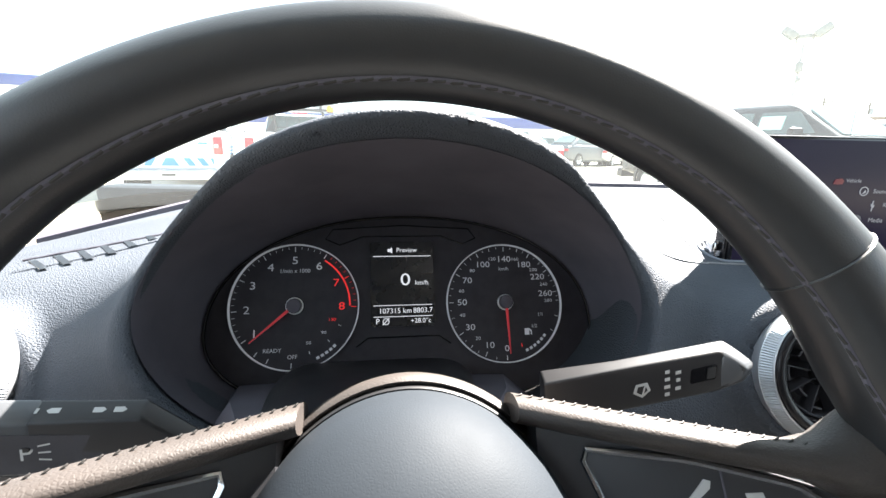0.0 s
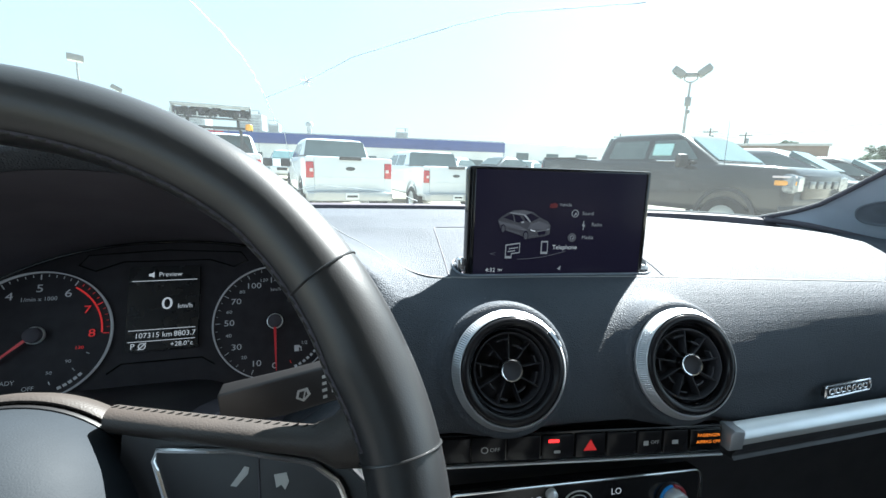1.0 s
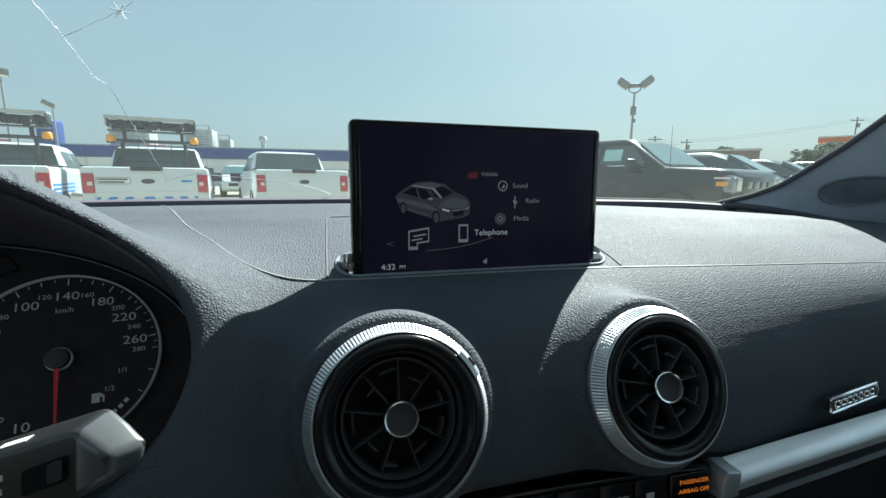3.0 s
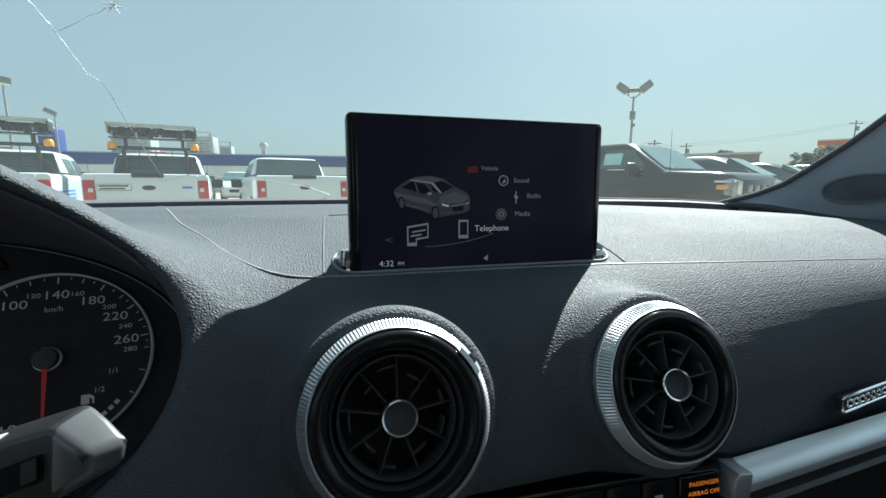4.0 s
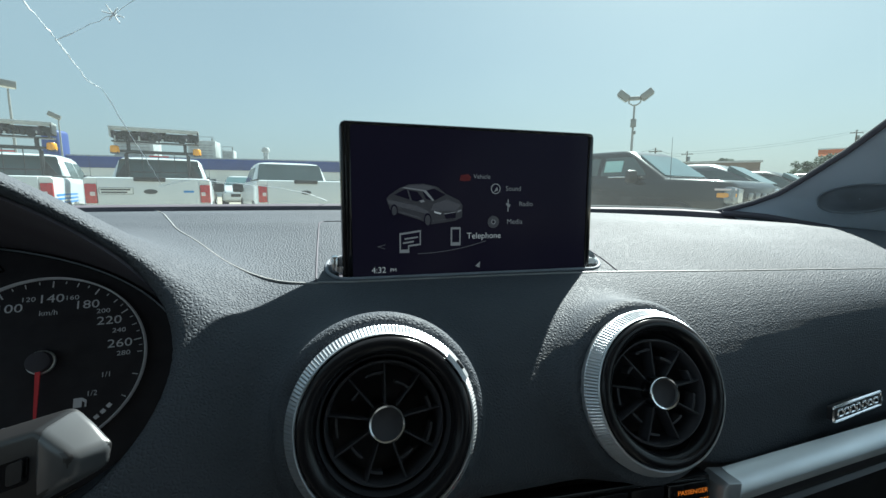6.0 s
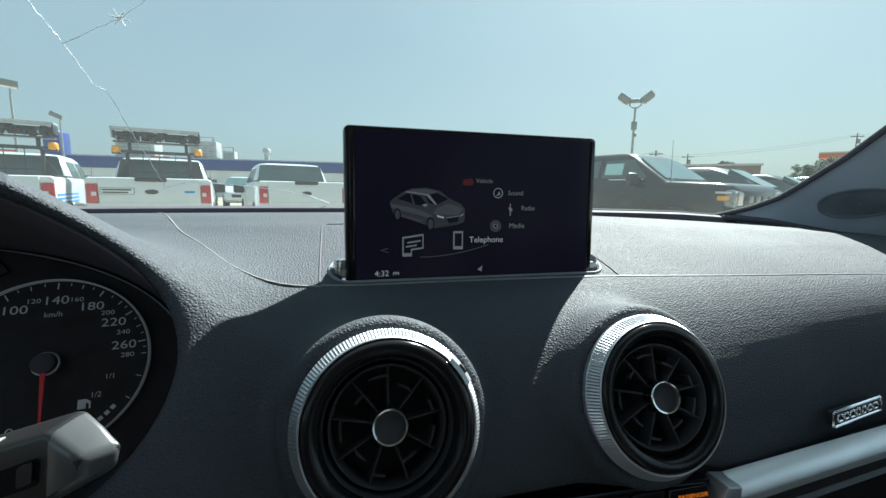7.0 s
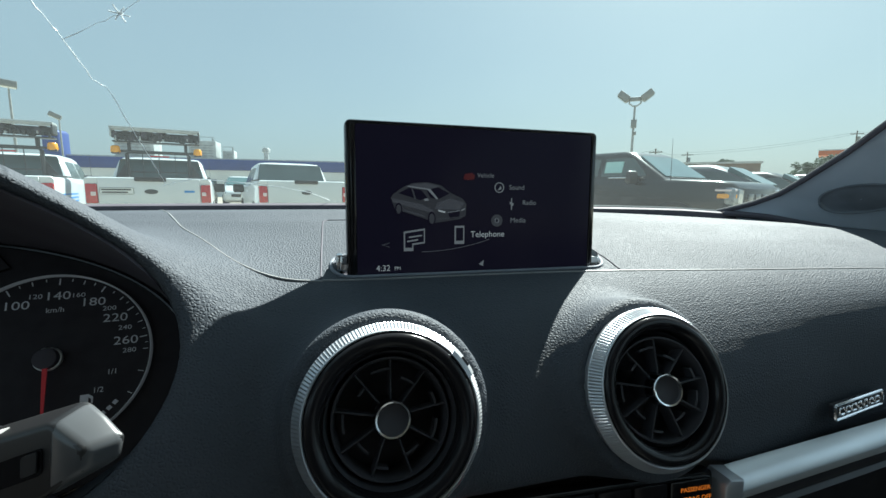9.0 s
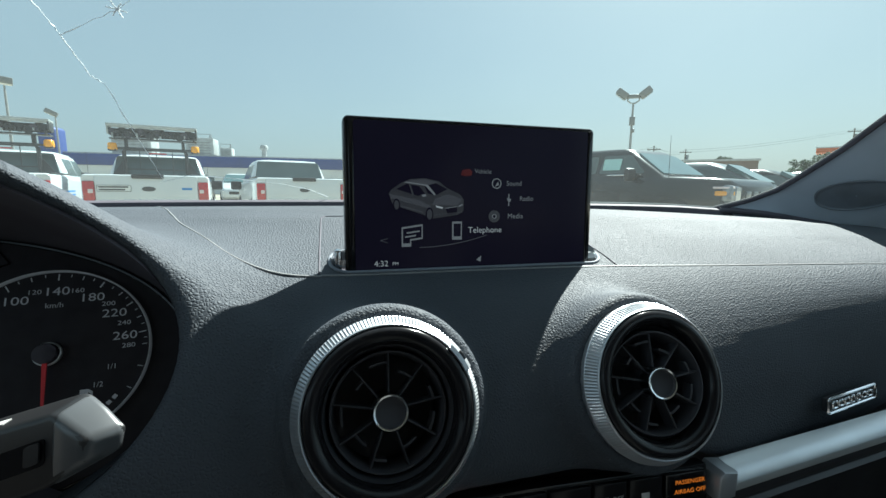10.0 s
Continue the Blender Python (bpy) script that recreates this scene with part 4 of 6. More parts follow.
for deg in (35, 145, 8, 172, 236, 304):
    collar(deg, "seam")
seam_line = []
for i in range(121):
    a = radians(10 + 160 * i / 120)
    w, h, shift = rim_section(a)
    t = radians(204)
    seam_line.append(((RR - shift + w * math.cos(t)) * math.cos(a), h * math.sin(t), (RR - shift + w * math.cos(t)) * math.sin(a)))
part("rim_joint", tube(seam_line, 0.0010, 6), CAVE, rim, "dark laced joint")
stitch_mesh = finish("stitch", tube([(-0.0021, 0, -0.0012), (-0.0010, -0.0007, -0.0006), (0.0010, -0.0007, 0.0006), (0.0021, 0, 0.0012)], 0.00055, 6), THREAD)
for i in range(76):
    a = radians(11 + 158 * i / 75)
    w, h, shift = rim_section(a)
    t = radians(204)
    r = RR - shift + (w + 0.0002) * math.cos(t)
    for lean in (26,):
        ob = new("stitch", stitch_mesh)
        ob.parent = rim
        ob.matrix_basis = Matrix.Translation((r * math.cos(a), (h + 0.0002) * math.sin(t), r * math.sin(a))) @ Matrix.Rotation(-a + math.pi / 2, 4, "Y") @ Matrix.Rotation(radians(60), 4, "X") @ Matrix.Rotation(radians(lean), 4, "Y")

# hub and airbag cover
HUB = pose(0, 0, -0.0285)


def oval(profile, n=96):
    """Turned shape, (radius, depth, width over height) from outside in."""
    return rings([[(r * q * math.cos(2 * math.pi * k / n), y, r * math.sin(2 * math.pi * k / n)) for k in range(n)] for r, y, q in profile], True, False)


part("hub_shell", oval([(0.065, 0.11, 0.86), (0.082, 0.090, 0.86), (0.0875, 0.074, 0.86), (0.0880, 0.066, 0.86), (0.0868, 0.0610, 0.86), (0.0850, 0.0596, 0.86), (0.0838, 0.0605, 0.86), (0.082, 0.066, 0.86)]), HIDE, wheel, "grained hub shell", m=HUB)
part("hub_trim", oval([(0.0832, 0.0630, 0.86), (0.0830, 0.0590, 0.86), (0.0822, 0.0580, 0.86), (0.0812, 0.0585, 0.86)]), LEVER, wheel, "thin dark trim ring", m=HUB)
dome = [(0.0815, 0.0640, 0.86), (0.0815, 0.0560, 0.86), (0.0806, 0.0460, 0.862), (0.0782, 0.0365, 0.868), (0.0740, 0.0280, 0.88), (0.0685, 0.0210, 0.90), (0.0625, 0.0155, 0.93), (0.0565, 0.0112, 0.97), (0.0515, 0.0085, 1.0), (0.0485, 0.0078, 1.0), (0.0470, 0.0095, 1.0)]
pad = part("airbag_cover", oval(dome), PAD, wheel, "grey airbag cover", m=HUB)
part("emblem_ring", lathe([(0.0500, 0.0085), (0.0496, 0.0048), (0.0484, 0.0036), (0.0468, 0.0042), (0.0460, 0.0080)], 80), CHROME, pad, "chrome ring round the emblem")
part("emblem_disc", lathe([(0.0465, 0.0075), (0.0440, 0.0060), (0.0300, 0.0050), (0.0, 0.0045)], 64), DARK, pad)


def spoke(side):
    s = side
    # leather-wrapped upper arm
    loops = []
    for k in range(15):
        f = k / 14
        x = 0.043 + 0.113 * f
        yc = 0.058 - 0.052 * f ** 0.9
        zc = 0.0442 - 0.0190 * f + 0.010 * max(0, f - 0.85) / 0.15
        hw = 0.0060 + 0.012 * max(0, f - 0.78) / 0.22
        hd = 0.012
        loops.append([(s * x, yc + hd * math.sin(t), zc + hw * math.cos(t)) for t in np.linspace(0, 2 * math.pi, 20, endpoint=False)])
    arm = part("spoke_arm", rings(loops), HIDE, wheel, "stitched leather spoke")
    for k in range(24):
        f = (k + 0.5) / 24 * 0.8
        ob = new("stitch", stitch_mesh)
        ob.parent = arm
        ob.matrix_basis = pose(s * (0.043 + 0.113 * f), 0.058 - 0.052 * f ** 0.9 - 0.004, 0.0442 - 0.0190 * f + 0.0057, 0, 14 * s, 0) @ Matrix.Scale(0.7, 4)
    # body of the spoke
    body = [(0.050, 0.040), (0.100, 0.031), (0.146, 0.017), (0.158, 0.004), (0.160, -0.020), (0.150, -0.040), (0.100, -0.050), (0.050, -0.050)]
    loops = []
    for dy in (0.014, 0.002, 0.0):
        sh = 0.0025 if dy == 0.0 else 0.0
        loops.append([(s * (x * (1 - sh) + 0.1 * sh), 0.050 - 0.040 * min(1, max(0, (x - 0.046) / 0.11)) + dy, z * (1 - sh * 12)) for x, z in body])
    part("spoke_body", rings(loops), DARK, wheel, "black plastic spoke")
    # button panel with its silver frame
    panel = [(0.0640, 0.0305), (0.1000, 0.0275), (0.1310, 0.0205), (0.1415, 0.0125), (0.1515, -0.0165), (0.1420, -0.0340), (0.1000, -0.0430), (0.0850, -0.0230)]

    def lay(x, z, up):
        return (s * x, 0.050 - 0.040 * min(1, max(0, (x - 0.046) / 0.11)) - up, z)

    out = []
    m = len(panel)
    for k in range(m):
        p0, p1, p2 = panel[k - 1], panel[k], panel[(k + 1) % m]
        for f in (-0.22, -0.08, 0.08, 0.22):
            q = p0 if f < 0 else p2
            g = abs(f)
            out.append(((p1[0] * (1 - g) + q[0] * g), (p1[1] * (1 - g) + q[1] * g)))
    part("button_frame", tube([lay(x, z, 0.0015) for x, z in out], 0.0014, 8, True), CHROME, wheel, "thin chrome button frame")
    cx, cz = sum(p[0] for p in out) / len(out), sum(p[1] for p in out) / len(out)
    for nm, top, bot in (("button_panel", 0.012, -0.0), ):
        loops = [[lay(x, z, 0.0) for x, z in out], [lay(x, z, 0.0014) for x, z in out], [lay(cx + (x - cx) * 0.97, cz + (z - cz) * 0.97, 0.0022) for x, z in out]]
        part(nm, rings(loops), DARK, wheel, "black button panel")
    # key joints and icons
    def line(a, b):
        part("key_joint", tube([lay(*a, 0.0024), lay((a[0] + b[0]) / 2, (a[1] + b[1]) / 2, 0.0024), lay(*b, 0.0024)], 0.0004, 5), CAVE, wheel)

    line((0.074, 0.0105), (0.142, 0.0025))
    line((0.109, 0.025), (0.110, 0.007))
    line((0.098, 0.007), (0.108, -0.040))
    icons = [((0.1015, 0.0175), [(-0.0035, -0.003), (-0.001, -0.0035), (0.0035, 0.001), (0.004, 0.0035), (0.002, 0.004), (0.0005, 0.002), (-0.0015, -0.0005)]),
             ((0.1185, 0.0145), [(-0.003, 0.003), (0.002, 0.0035), (0.003, 0.0), (0.0015, -0.003), (0.0, -0.001), (-0.002, -0.002)]),
             ((0.0865, 0.0035), [(-0.003, -0.0015), (0.003, -0.0015), (0.003, 0.0015), (-0.003, 0.0015)]),
             ((0.1115, -0.0060), [(-0.0015, -0.003), (0.0015, -0.003), (0.0015, 0.003), (-0.0015, 0.003)]),
             ((0.1360, -0.0070), [(-0.002, -0.0015), (0.002, -0.0015), (0.002, 0.0015), (-0.002, 0.0015)])]
    loops = [[lay(0.1245 + px, -0.0060 + pz, h) for px, pz in rounded(0.012, 0.017, 0.002, 3)] for h in (0.0020, 0.0034)]
    part("scroll_roller", rings(loops), GLOSS, wheel, "gloss black scroll roller")
    for (ix, iz), pts in icons:
        loops = [[lay(ix + s * px, iz + pz, h) for px, pz in pts] for h in (0.0020, 0.0026)]
        part("key_icon", rings(loops), ICON, wheel, smooth=False)


spoke(1)
spoke(-1)
bm = rings([[(-0.020, 0.058, -0.062), (0.020, 0.058, -0.062), (0.020, 0.075, -0.062), (-0.020, 0.075, -0.062)], [(-0.014, 0.0, -0.158), (0.014, 0.0, -0.158), (0.014, 0.012, -0.158), (-0.014, 0.012, -0.158)]])
part("lower_spoke", bm, SILVER, wheel, "silver lower spoke")

# ---- steering column cover and stalks ----
column = thing("column_cover", "black plastic steering column cover behind the wheel", "column cover", pose(-0.014, 0.0, 0.0, 0, 0, 6.0))
loops = []
for y, hw, top, bot in ((0.175, 0.052, 0.952, 0.86), (0.19, 0.066, 0.962, 0.85), (0.25, 0.078, 0.948, 0.83), (0.32, 0.085, 0.925, 0.80)):
    loops.append([(x * hw / 0.5, y, (top + bot) / 2 + z * (top - bot)) for x, z in rounded(1.0, 1.0, 0.22, 5)])
part("shell", rings(loops), DARK, column)
part("top_cover", rings([[(x, y, z) for x, z in ((-w, zb), (-w * 0.8, zt), (0, zt + 0.004), (w * 0.8, zt), (w, zb))] for y, w, zb, zt in ((0.20, 0.085, 0.925, 0.950), (0.25, 0.115, 0.905, 0.938), (0.30, 0.130, 0.895, 0.918))], False, False), CAVE, column)


def stalk(name, label, stations):
    """A lever skinned over four-cornered stations (top back, top front, low front, low back), with softened edges."""
    st = thing(name, label, "stalk")
    bm = rings([[Vector(p) for p in four] for four in stations])
    es = [e for e in bm.edges if e.calc_face_angle(0) > radians(20)]
    bmesh.ops.bevel(bm, geom=es, offset=0.0016, segments=3, profile=0.6, affect="EDGES")
    part("lever", bm, LEVER, st, sharp=70)
    # smooth satin cap over the tip
    a, b = [Vector(p) for p in stations[-2]], [Vector(p) for p in stations[-1]]
    ca, cb = sum(a, Vector()) / 4, sum(b, Vector()) / 4
    out = (cb - ca).normalized() * 0.0006
    bm = rings([[ca + (p - ca) * 1.04 for p in a], [(ca + cb) / 2 + ((p + q) / 2 - (ca + cb) / 2) * 1.06 + out for p, q in zip(a, b)], [cb + (q - cb) * 1.02 + out for q in b]])
    es = [e for e in bm.edges if e.calc_face_angle(0) > radians(20)]
    bmesh.ops.bevel(bm, geom=es, offset=0.0026, segments=4, profile=0.5, affect="EDGES")
    part("end_cap", bm, CAP, st, "smooth satin grey end cap", sharp=70)
    return st


def on_stalk(st, four, far_four, top, name, u, v, pts, mat, out=0.0004):
    """A mark on a lever's front or top face, at shares u and v of it."""
    a, b = (1, 0) if top else (2, 1)
    low0, up0, low1, up1 = Vector(four[a]), Vector(four[b]), Vector(far_four[a]), Vector(far_four[b])
    c = low0.lerp(low1, u).lerp(up0.lerp(up1, u), v)
    ax = (low1 - low0).normalized()
    if ax.x < 0:
        ax = -ax
    up = (up0.lerp(up1, u) - low0.lerp(low1, u)).normalized()
    nrm = ax.cross(up).normalized()
    if nrm.y > 0:
        nrm = -nrm
    part(name, rings([[c + ax * px + up * pz + nrm * d for px, pz in pts] for d in (out - 0.0006, out)]), mat, st, smooth=False)


WIPER_FORM = [[(0.060, 0.212, 0.979), (0.060, 0.201, 0.977), (0.062, 0.199, 0.958), (0.062, 0.212, 0.958)],
              [(0.098, 0.205, 0.990), (0.0965, 0.1965, 0.9885), (0.100, 0.193, 0.966), (0.100, 0.205, 0.966)],
              [(0.1537, 0.2017, 1.0050), (0.1470, 0.1930, 1.0020), (0.146, 0.189, 0.981), (0.151, 0.199, 0.981)],
              [(0.1666, 0.1929, 0.9962), (0.1578, 0.1868, 0.9962), (0.1575, 0.1868, 0.989), (0.165, 0.193, 0.989)]]
wiper = stalk("wiper_stalk", "black plastic wiper stalk with printed symbols behind the wheel", WIPER_FORM)
BLADE = [(-0.0045, -0.001), (0.0, -0.0042), (0.0045, -0.001), (0.0030, 0.0034), (-0.0030, 0.0034)]
on_stalk(wiper, WIPER_FORM[1], WIPER_FORM[2], False, "wash_icon", 0.24, 0.42, BLADE, ICON, 0.0003)
on_stalk(wiper, WIPER_FORM[1], WIPER_FORM[2], False, "wash_icon_face", 0.24, 0.42, [(x * 0.62, z * 0.62) for x, z in BLADE], LEVER, 0.0006)
on_stalk(wiper, WIPER_FORM[1], WIPER_FORM[2], False, "wash_icon_arm", 0.24, 0.42, [(-0.0005, -0.003), (0.0004, -0.003), (0.0020, 0.002), (0.0012, 0.002)], ICON, 0.0008)
for j, (du, v, w) in enumerate(((0.0, 0.20, 0.0024), (0.0, 0.38, 0.0030), (0.0, 0.56, 0.0026), (0.0, 0.74, 0.0022), (0.11, 0.30, 0.0026), (0.11, 0.50, 0.0020), (0.11, 0.68, 0.0028))):
    on_stalk(wiper, WIPER_FORM[1], WIPER_FORM[2], False, "speed_mark", 0.50 + du, v, [(-w / 2, -0.0009), (w / 2, -0.0009), (w / 2, 0.0009), (-w / 2, 0.0009)], ICON, 0.0003)
on_stalk(wiper, WIPER_FORM[1], WIPER_FORM[2], False, "slide_switch", 0.86, 0.52, rounded(0.0130, 0.0078, 0.0012, 3), GLOSS, 0.0003)
on_stalk(wiper, WIPER_FORM[1], WIPER_FORM[2], False, "slide_knob", 0.93, 0.54, rounded(0.0042, 0.0060, 0.0008, 3), LEVER, 0.0014)
on_stalk(wiper, WIPER_FORM[1], WIPER_FORM[2], True, "top_mark", 0.62, 0.45, [(-0.004, -0.0012), (0.004, -0.0012), (0.004, 0.0012), (-0.004, 0.0012)], ICON, 0.0003)
LAMP_FORM = [[(-0.112, 0.1990, 0.938), (-0.112, 0.1910, 0.932), (-0.112, 0.189, 0.922), (-0.112, 0.198, 0.922)],
             [(-0.118, 0.1985, 0.943), (-0.118, 0.1900, 0.938), (-0.118, 0.189, 0.925), (-0.118, 0.198, 0.925)],
             [(-0.150, 0.1960, 0.9690), (-0.150, 0.1875, 0.9620), (-0.150, 0.185, 0.932), (-0.150, 0.196, 0.932)],
             [(-0.195, 0.1880, 0.9730), (-0.195, 0.1780, 0.9665), (-0.195, 0.175, 0.938), (-0.195, 0.188, 0.938)],
             [(-0.255, 0.1750, 0.9800), (-0.255, 0.1650, 0.9730), (-0.255, 0.163, 0.946), (-0.255, 0.175, 0.946)]]
lamps = stalk("indicator_stalk", "black plastic indicator stalk with printed lamp symbols", LAMP_FORM)
BEAM = [(-0.0034, -0.0013), (0.0008, -0.0013), (0.0024, 0.0), (0.0008, 0.0013), (-0.0034, 0.0013)]
for u, flip in ((0.22, 1), (0.42, 1), (0.88, -1), (1.08, -1)):
    on_stalk(lamps, LAMP_FORM[2], LAMP_FORM[3], True, "lamp_icon", u, 0.5, [(x * flip, z) for x, z in BEAM], ICON, 0.0003)
on_stalk(lamps, LAMP_FORM[2], LAMP_FORM[3], False, "park_icon", 1.05, 0.46, [(-0.0035, -0.004), (-0.0024, -0.004), (-0.0024, -0.001), (0.0005, -0.0006), (0.0018, 0.0012), (0.0018, 0.0030), (0.0005, 0.004), (-0.0035, 0.004)], ICON, 0.0003)
on_stalk(lamps, LAMP_FORM[2], LAMP_FORM[3], False, "park_icon_face", 1.05, 0.46, [(-0.0022, 0.0004), (0.0, 0.0006), (0.0008, 0.0016), (0.0004, 0.0028), (-0.0022, 0.0028)], LEVER, 0.0006)
for j in range(3):
    on_stalk(lamps, LAMP_FORM[2], LAMP_FORM[3], False, "park_ray", 0.91, 0.34 + 0.12 * j, [(-0.0026, -0.0004), (0.0026, 0.0008 * (j - 1)), (0.0026, 0.0008 + 0.0008 * (j - 1)), (-0.0026, 0.0004)], ICON, 0.0003)
on_stalk(lamps, LAMP_FORM[2], LAMP_FORM[3], False, "front_inlay", 0.75, 0.42, [(-0.034, -0.010), (0.028, -0.010), (0.026, 0.002), (0.016, 0.0100), (-0.034, 0.0105)], VANE, 0.0002)

# ---- switch strip, climate panel, trim ----
strip = thing("switch_strip", "row of black dashboard switches with a red lamp and hazard triangle", "switch panel", pose(-0.0220, 0.2670, 0.8880, -7, 0, -3.5) @ Matrix.Diagonal((1.069, 0.9, 1.0, 1)))
part("backing", boxed(0.3290, 0.004, 0, 0.234, 0.010, 0.0250, 0.002), GLOSS, strip)
edges = [0.2125, 0.236, 0.2635, 0.291, 0.3185, 0.344, 0.370, 0.392, 0.4145]
for a, b in zip(edges, edges[1:]):
    part("switch", boxed((a + b) / 2, -0.0008, 0, b - a - 0.0012, 0.006, 0.0205, 0.0012), BEZEL, strip)
part("red_lamp", boxed(0.301, -0.0042, 0.0055, 0.0085, 0.001, 0.0026, 0.0004), LEDRED, strip, "glowing red lamp")
tri = [(0.331 + 0.0062 * math.cos(radians(a)), -0.0008 + 0.0062 * math.sin(radians(a))) for a in (90, 210, 330)]
part("hazard_triangle", plate(tri, -0.0043, -0.0036), REDMARK, strip, "red hazard triangle", smooth=False)
lettering("switch_word", "OFF", 0.0046, ICON, strip, facing(0.2545, -0.0042, 0.0))
part("switch_icon", lathe([(0.0028, -0.0038), (0.0028, -0.0042), (0.0021, -0.0042), (0.0021, -0.0038)], 20), ICON, strip, m=pose(0.2465, 0, 0))
lettering("switch_word", "OFF", 0.0042, ICON, strip, facing(0.3850, -0.0042, 0.0005))
part("switch_icon", boxed(0.3775, -0.0040, 0.0, 0.004, 0.0006, 0.0040), ICON, strip, smooth=False)
part("switch_icon", boxed(0.4025, -0.0040, 0.0, 0.0050, 0.0006, 0.0034, 0.0002), ICON, strip, smooth=False)
part("switch_icon", boxed(0.304, -0.0040, -0.004, 0.0050, 0.0006, 0.0024, 0.0002), ICON, strip, smooth=False)
part("warning_window", boxed(0.4290, -0.0012, 0.0005, 0.0270, 0.006, 0.0195, 0.001), GLOSS, strip)
lettering("warning_word", "PASSENGER", 0.0038, AMBERTXT, strip, facing(0.4315, -0.0044, 0.0048), label="amber warning text")
lettering("warning_word", "AIRBAG OFF", 0.0038, AMBERTXT, strip, facing(0.4315, -0.0044, -0.0010), label="amber warning text")
part("chrome_line", boxed(0.3290, -0.001, -0.0140, 0.234, 0.005, 0.0016, 0.0005), SILVER, strip, "thin chrome line")

climate = thing("climate_panel", "gloss black climate control panel with chrome edged knobs", "climate control", pose(0.322, 0.232, 0.8395, -10, 0, 0))
part("fascia", plate(rounded(0.226, 0.046, 0.006), -0.002, 0.01, 0.001), GLOSS, climate)
part("fascia_edge", tube([(x, -0.0025, z) for x, z in rounded(0.224, 0.044, 0.006, 6)], 0.0009, 6, True), CHROME, climate, "chrome edge")
lettering("panel_word", "LO", 0.0075, GLOW, climate, facing(0.031, -0.0026, 0.0110))
lettering("panel_word", "LO", 0.0075, GLOW, climate, facing(-0.040, -0.0026, 0.0110))
for kx in (0.083, -0.083):
    knob = part("temperature_knob", lathe([(0.0100, 0.0), (0.0098, -0.010), (0.0088, -0.0118), (0.0062, -0.0122), (0.0, -0.0118)], 60), SILVER, climate, m=pose(kx, -0.002, 0.0))
    part("knob_collar", lathe([(0.0136, 0.0), (0.0136, -0.0012), (0.0104, -0.0016)], 48), DARK, knob)
    for a0, mat in ((95, BLUE), (-5, REDGLOW)):
        pts = [(0.0118 * math.cos(radians(a0 + k * 9)), 0.0118 * math.sin(radians(a0 + k * 9))) for k in range(11)]
        part("knob_arc", tube([(x, -0.003, z) for x, z in pts], 0.0013, 6), mat, knob)
# car outline between the two temperatures, with its dome button
part("car_icon", tube([(-0.0035 + 0.012 * math.cos(radians(a)), -0.0026, 0.0065 + 0.0085 * math.sin(radians(a))) for a in range(10, 175, 15)], 0.0006, 6), ICON, climate)
part("car_icon", tube([(-0.0035 + 0.007 * math.cos(radians(a)), -0.0026, 0.0075 + 0.0040 * math.sin(radians(a))) for a in range(0, 181, 20)], 0.0004, 6), ICON, climate)
part("push_button", lathe([(0.0048, 0.0), (0.0045, -0.004), (0.0030, -0.0055), (0.0, -0.006)], 36), SILVER, climate, m=pose(-0.0275, -0.002, 0.0150))
for k in range(5):
    part("panel_key", boxed(-0.044 + 0.020 * k, -0.0028, -0.0120, 0.0180, 0.002, 0.0090, 0.0008), GLOSS, climate)

TRIM_AT = Matrix.Translation((0.229, 0.059, 1.068)) @ Matrix.Scale(1.125, 4) @ Matrix.Translation((-0.229, -0.059, -1.068))
trim = thing("dash_trim", "satin silver trim bar across the passenger dashboard", "trim bar", TRIM_AT)
xs = np.linspace(0.4415, 0.88, 40)


def bar(z0, z1, out, inset):
    lp = []
    for x in xs:
        f = (x - 0.4415) / 0.5505
        y = 0.2130 + 0.014 * f + 0.05 * f ** 3
        za, zb = z0 + 0.034 * f - 0.018 * f * f, z1 + 0.028 * f - 0.016 * f * f
        lp.append([(x, y + 0.010, zb + 0.001), (x, y + 0.003, zb), (x, y - out * 0.35, zb - 0.004), (x, y - out * 0.8, zb - 0.010), (x, y - out, za + 0.006), (x, y - out * 0.95, za + 0.002), (x, y - out * 0.5, za), (x, y + 0.012, za - 0.001)])
    return rings(lp, True, True)


part("bar", bar(0.9045, 0.9165, 0.003, 0), SILVER, trim, sharp=70)
part("under_bar", bar(0.8880, 0.9030, -0.005, 0), DARK, trim, "black lower bar")
cap_form = [(-0.006, -0.0085), (0.006, -0.0078), (0.0062, 0.0072), (-0.0035, 0.0088), (-0.0062, 0.0055)]
part("end_cap", plate([(x, z) for x, z in cap_form], -0.004, 0.010, 0.0016), ALU, trim, "bright end cap", m=pose(0.4358, 0.2140, 0.9095))
left_trim = thing("dash_trim", "short satin silver trim bar beside the switches", "trim bar")
part("bar", boxed(0.135, 0.2480, 0.8845, 0.098, 0.010, 0.0160, 0.003, 3), SILVER, left_trim)
part("end_cap", plate([(-x, z) for x, z in reversed(cap_form)], -0.004, 0.010, 0.0016), CHROME, left_trim, "chrome end cap", m=pose(0.1905, 0.2445, 0.8845))

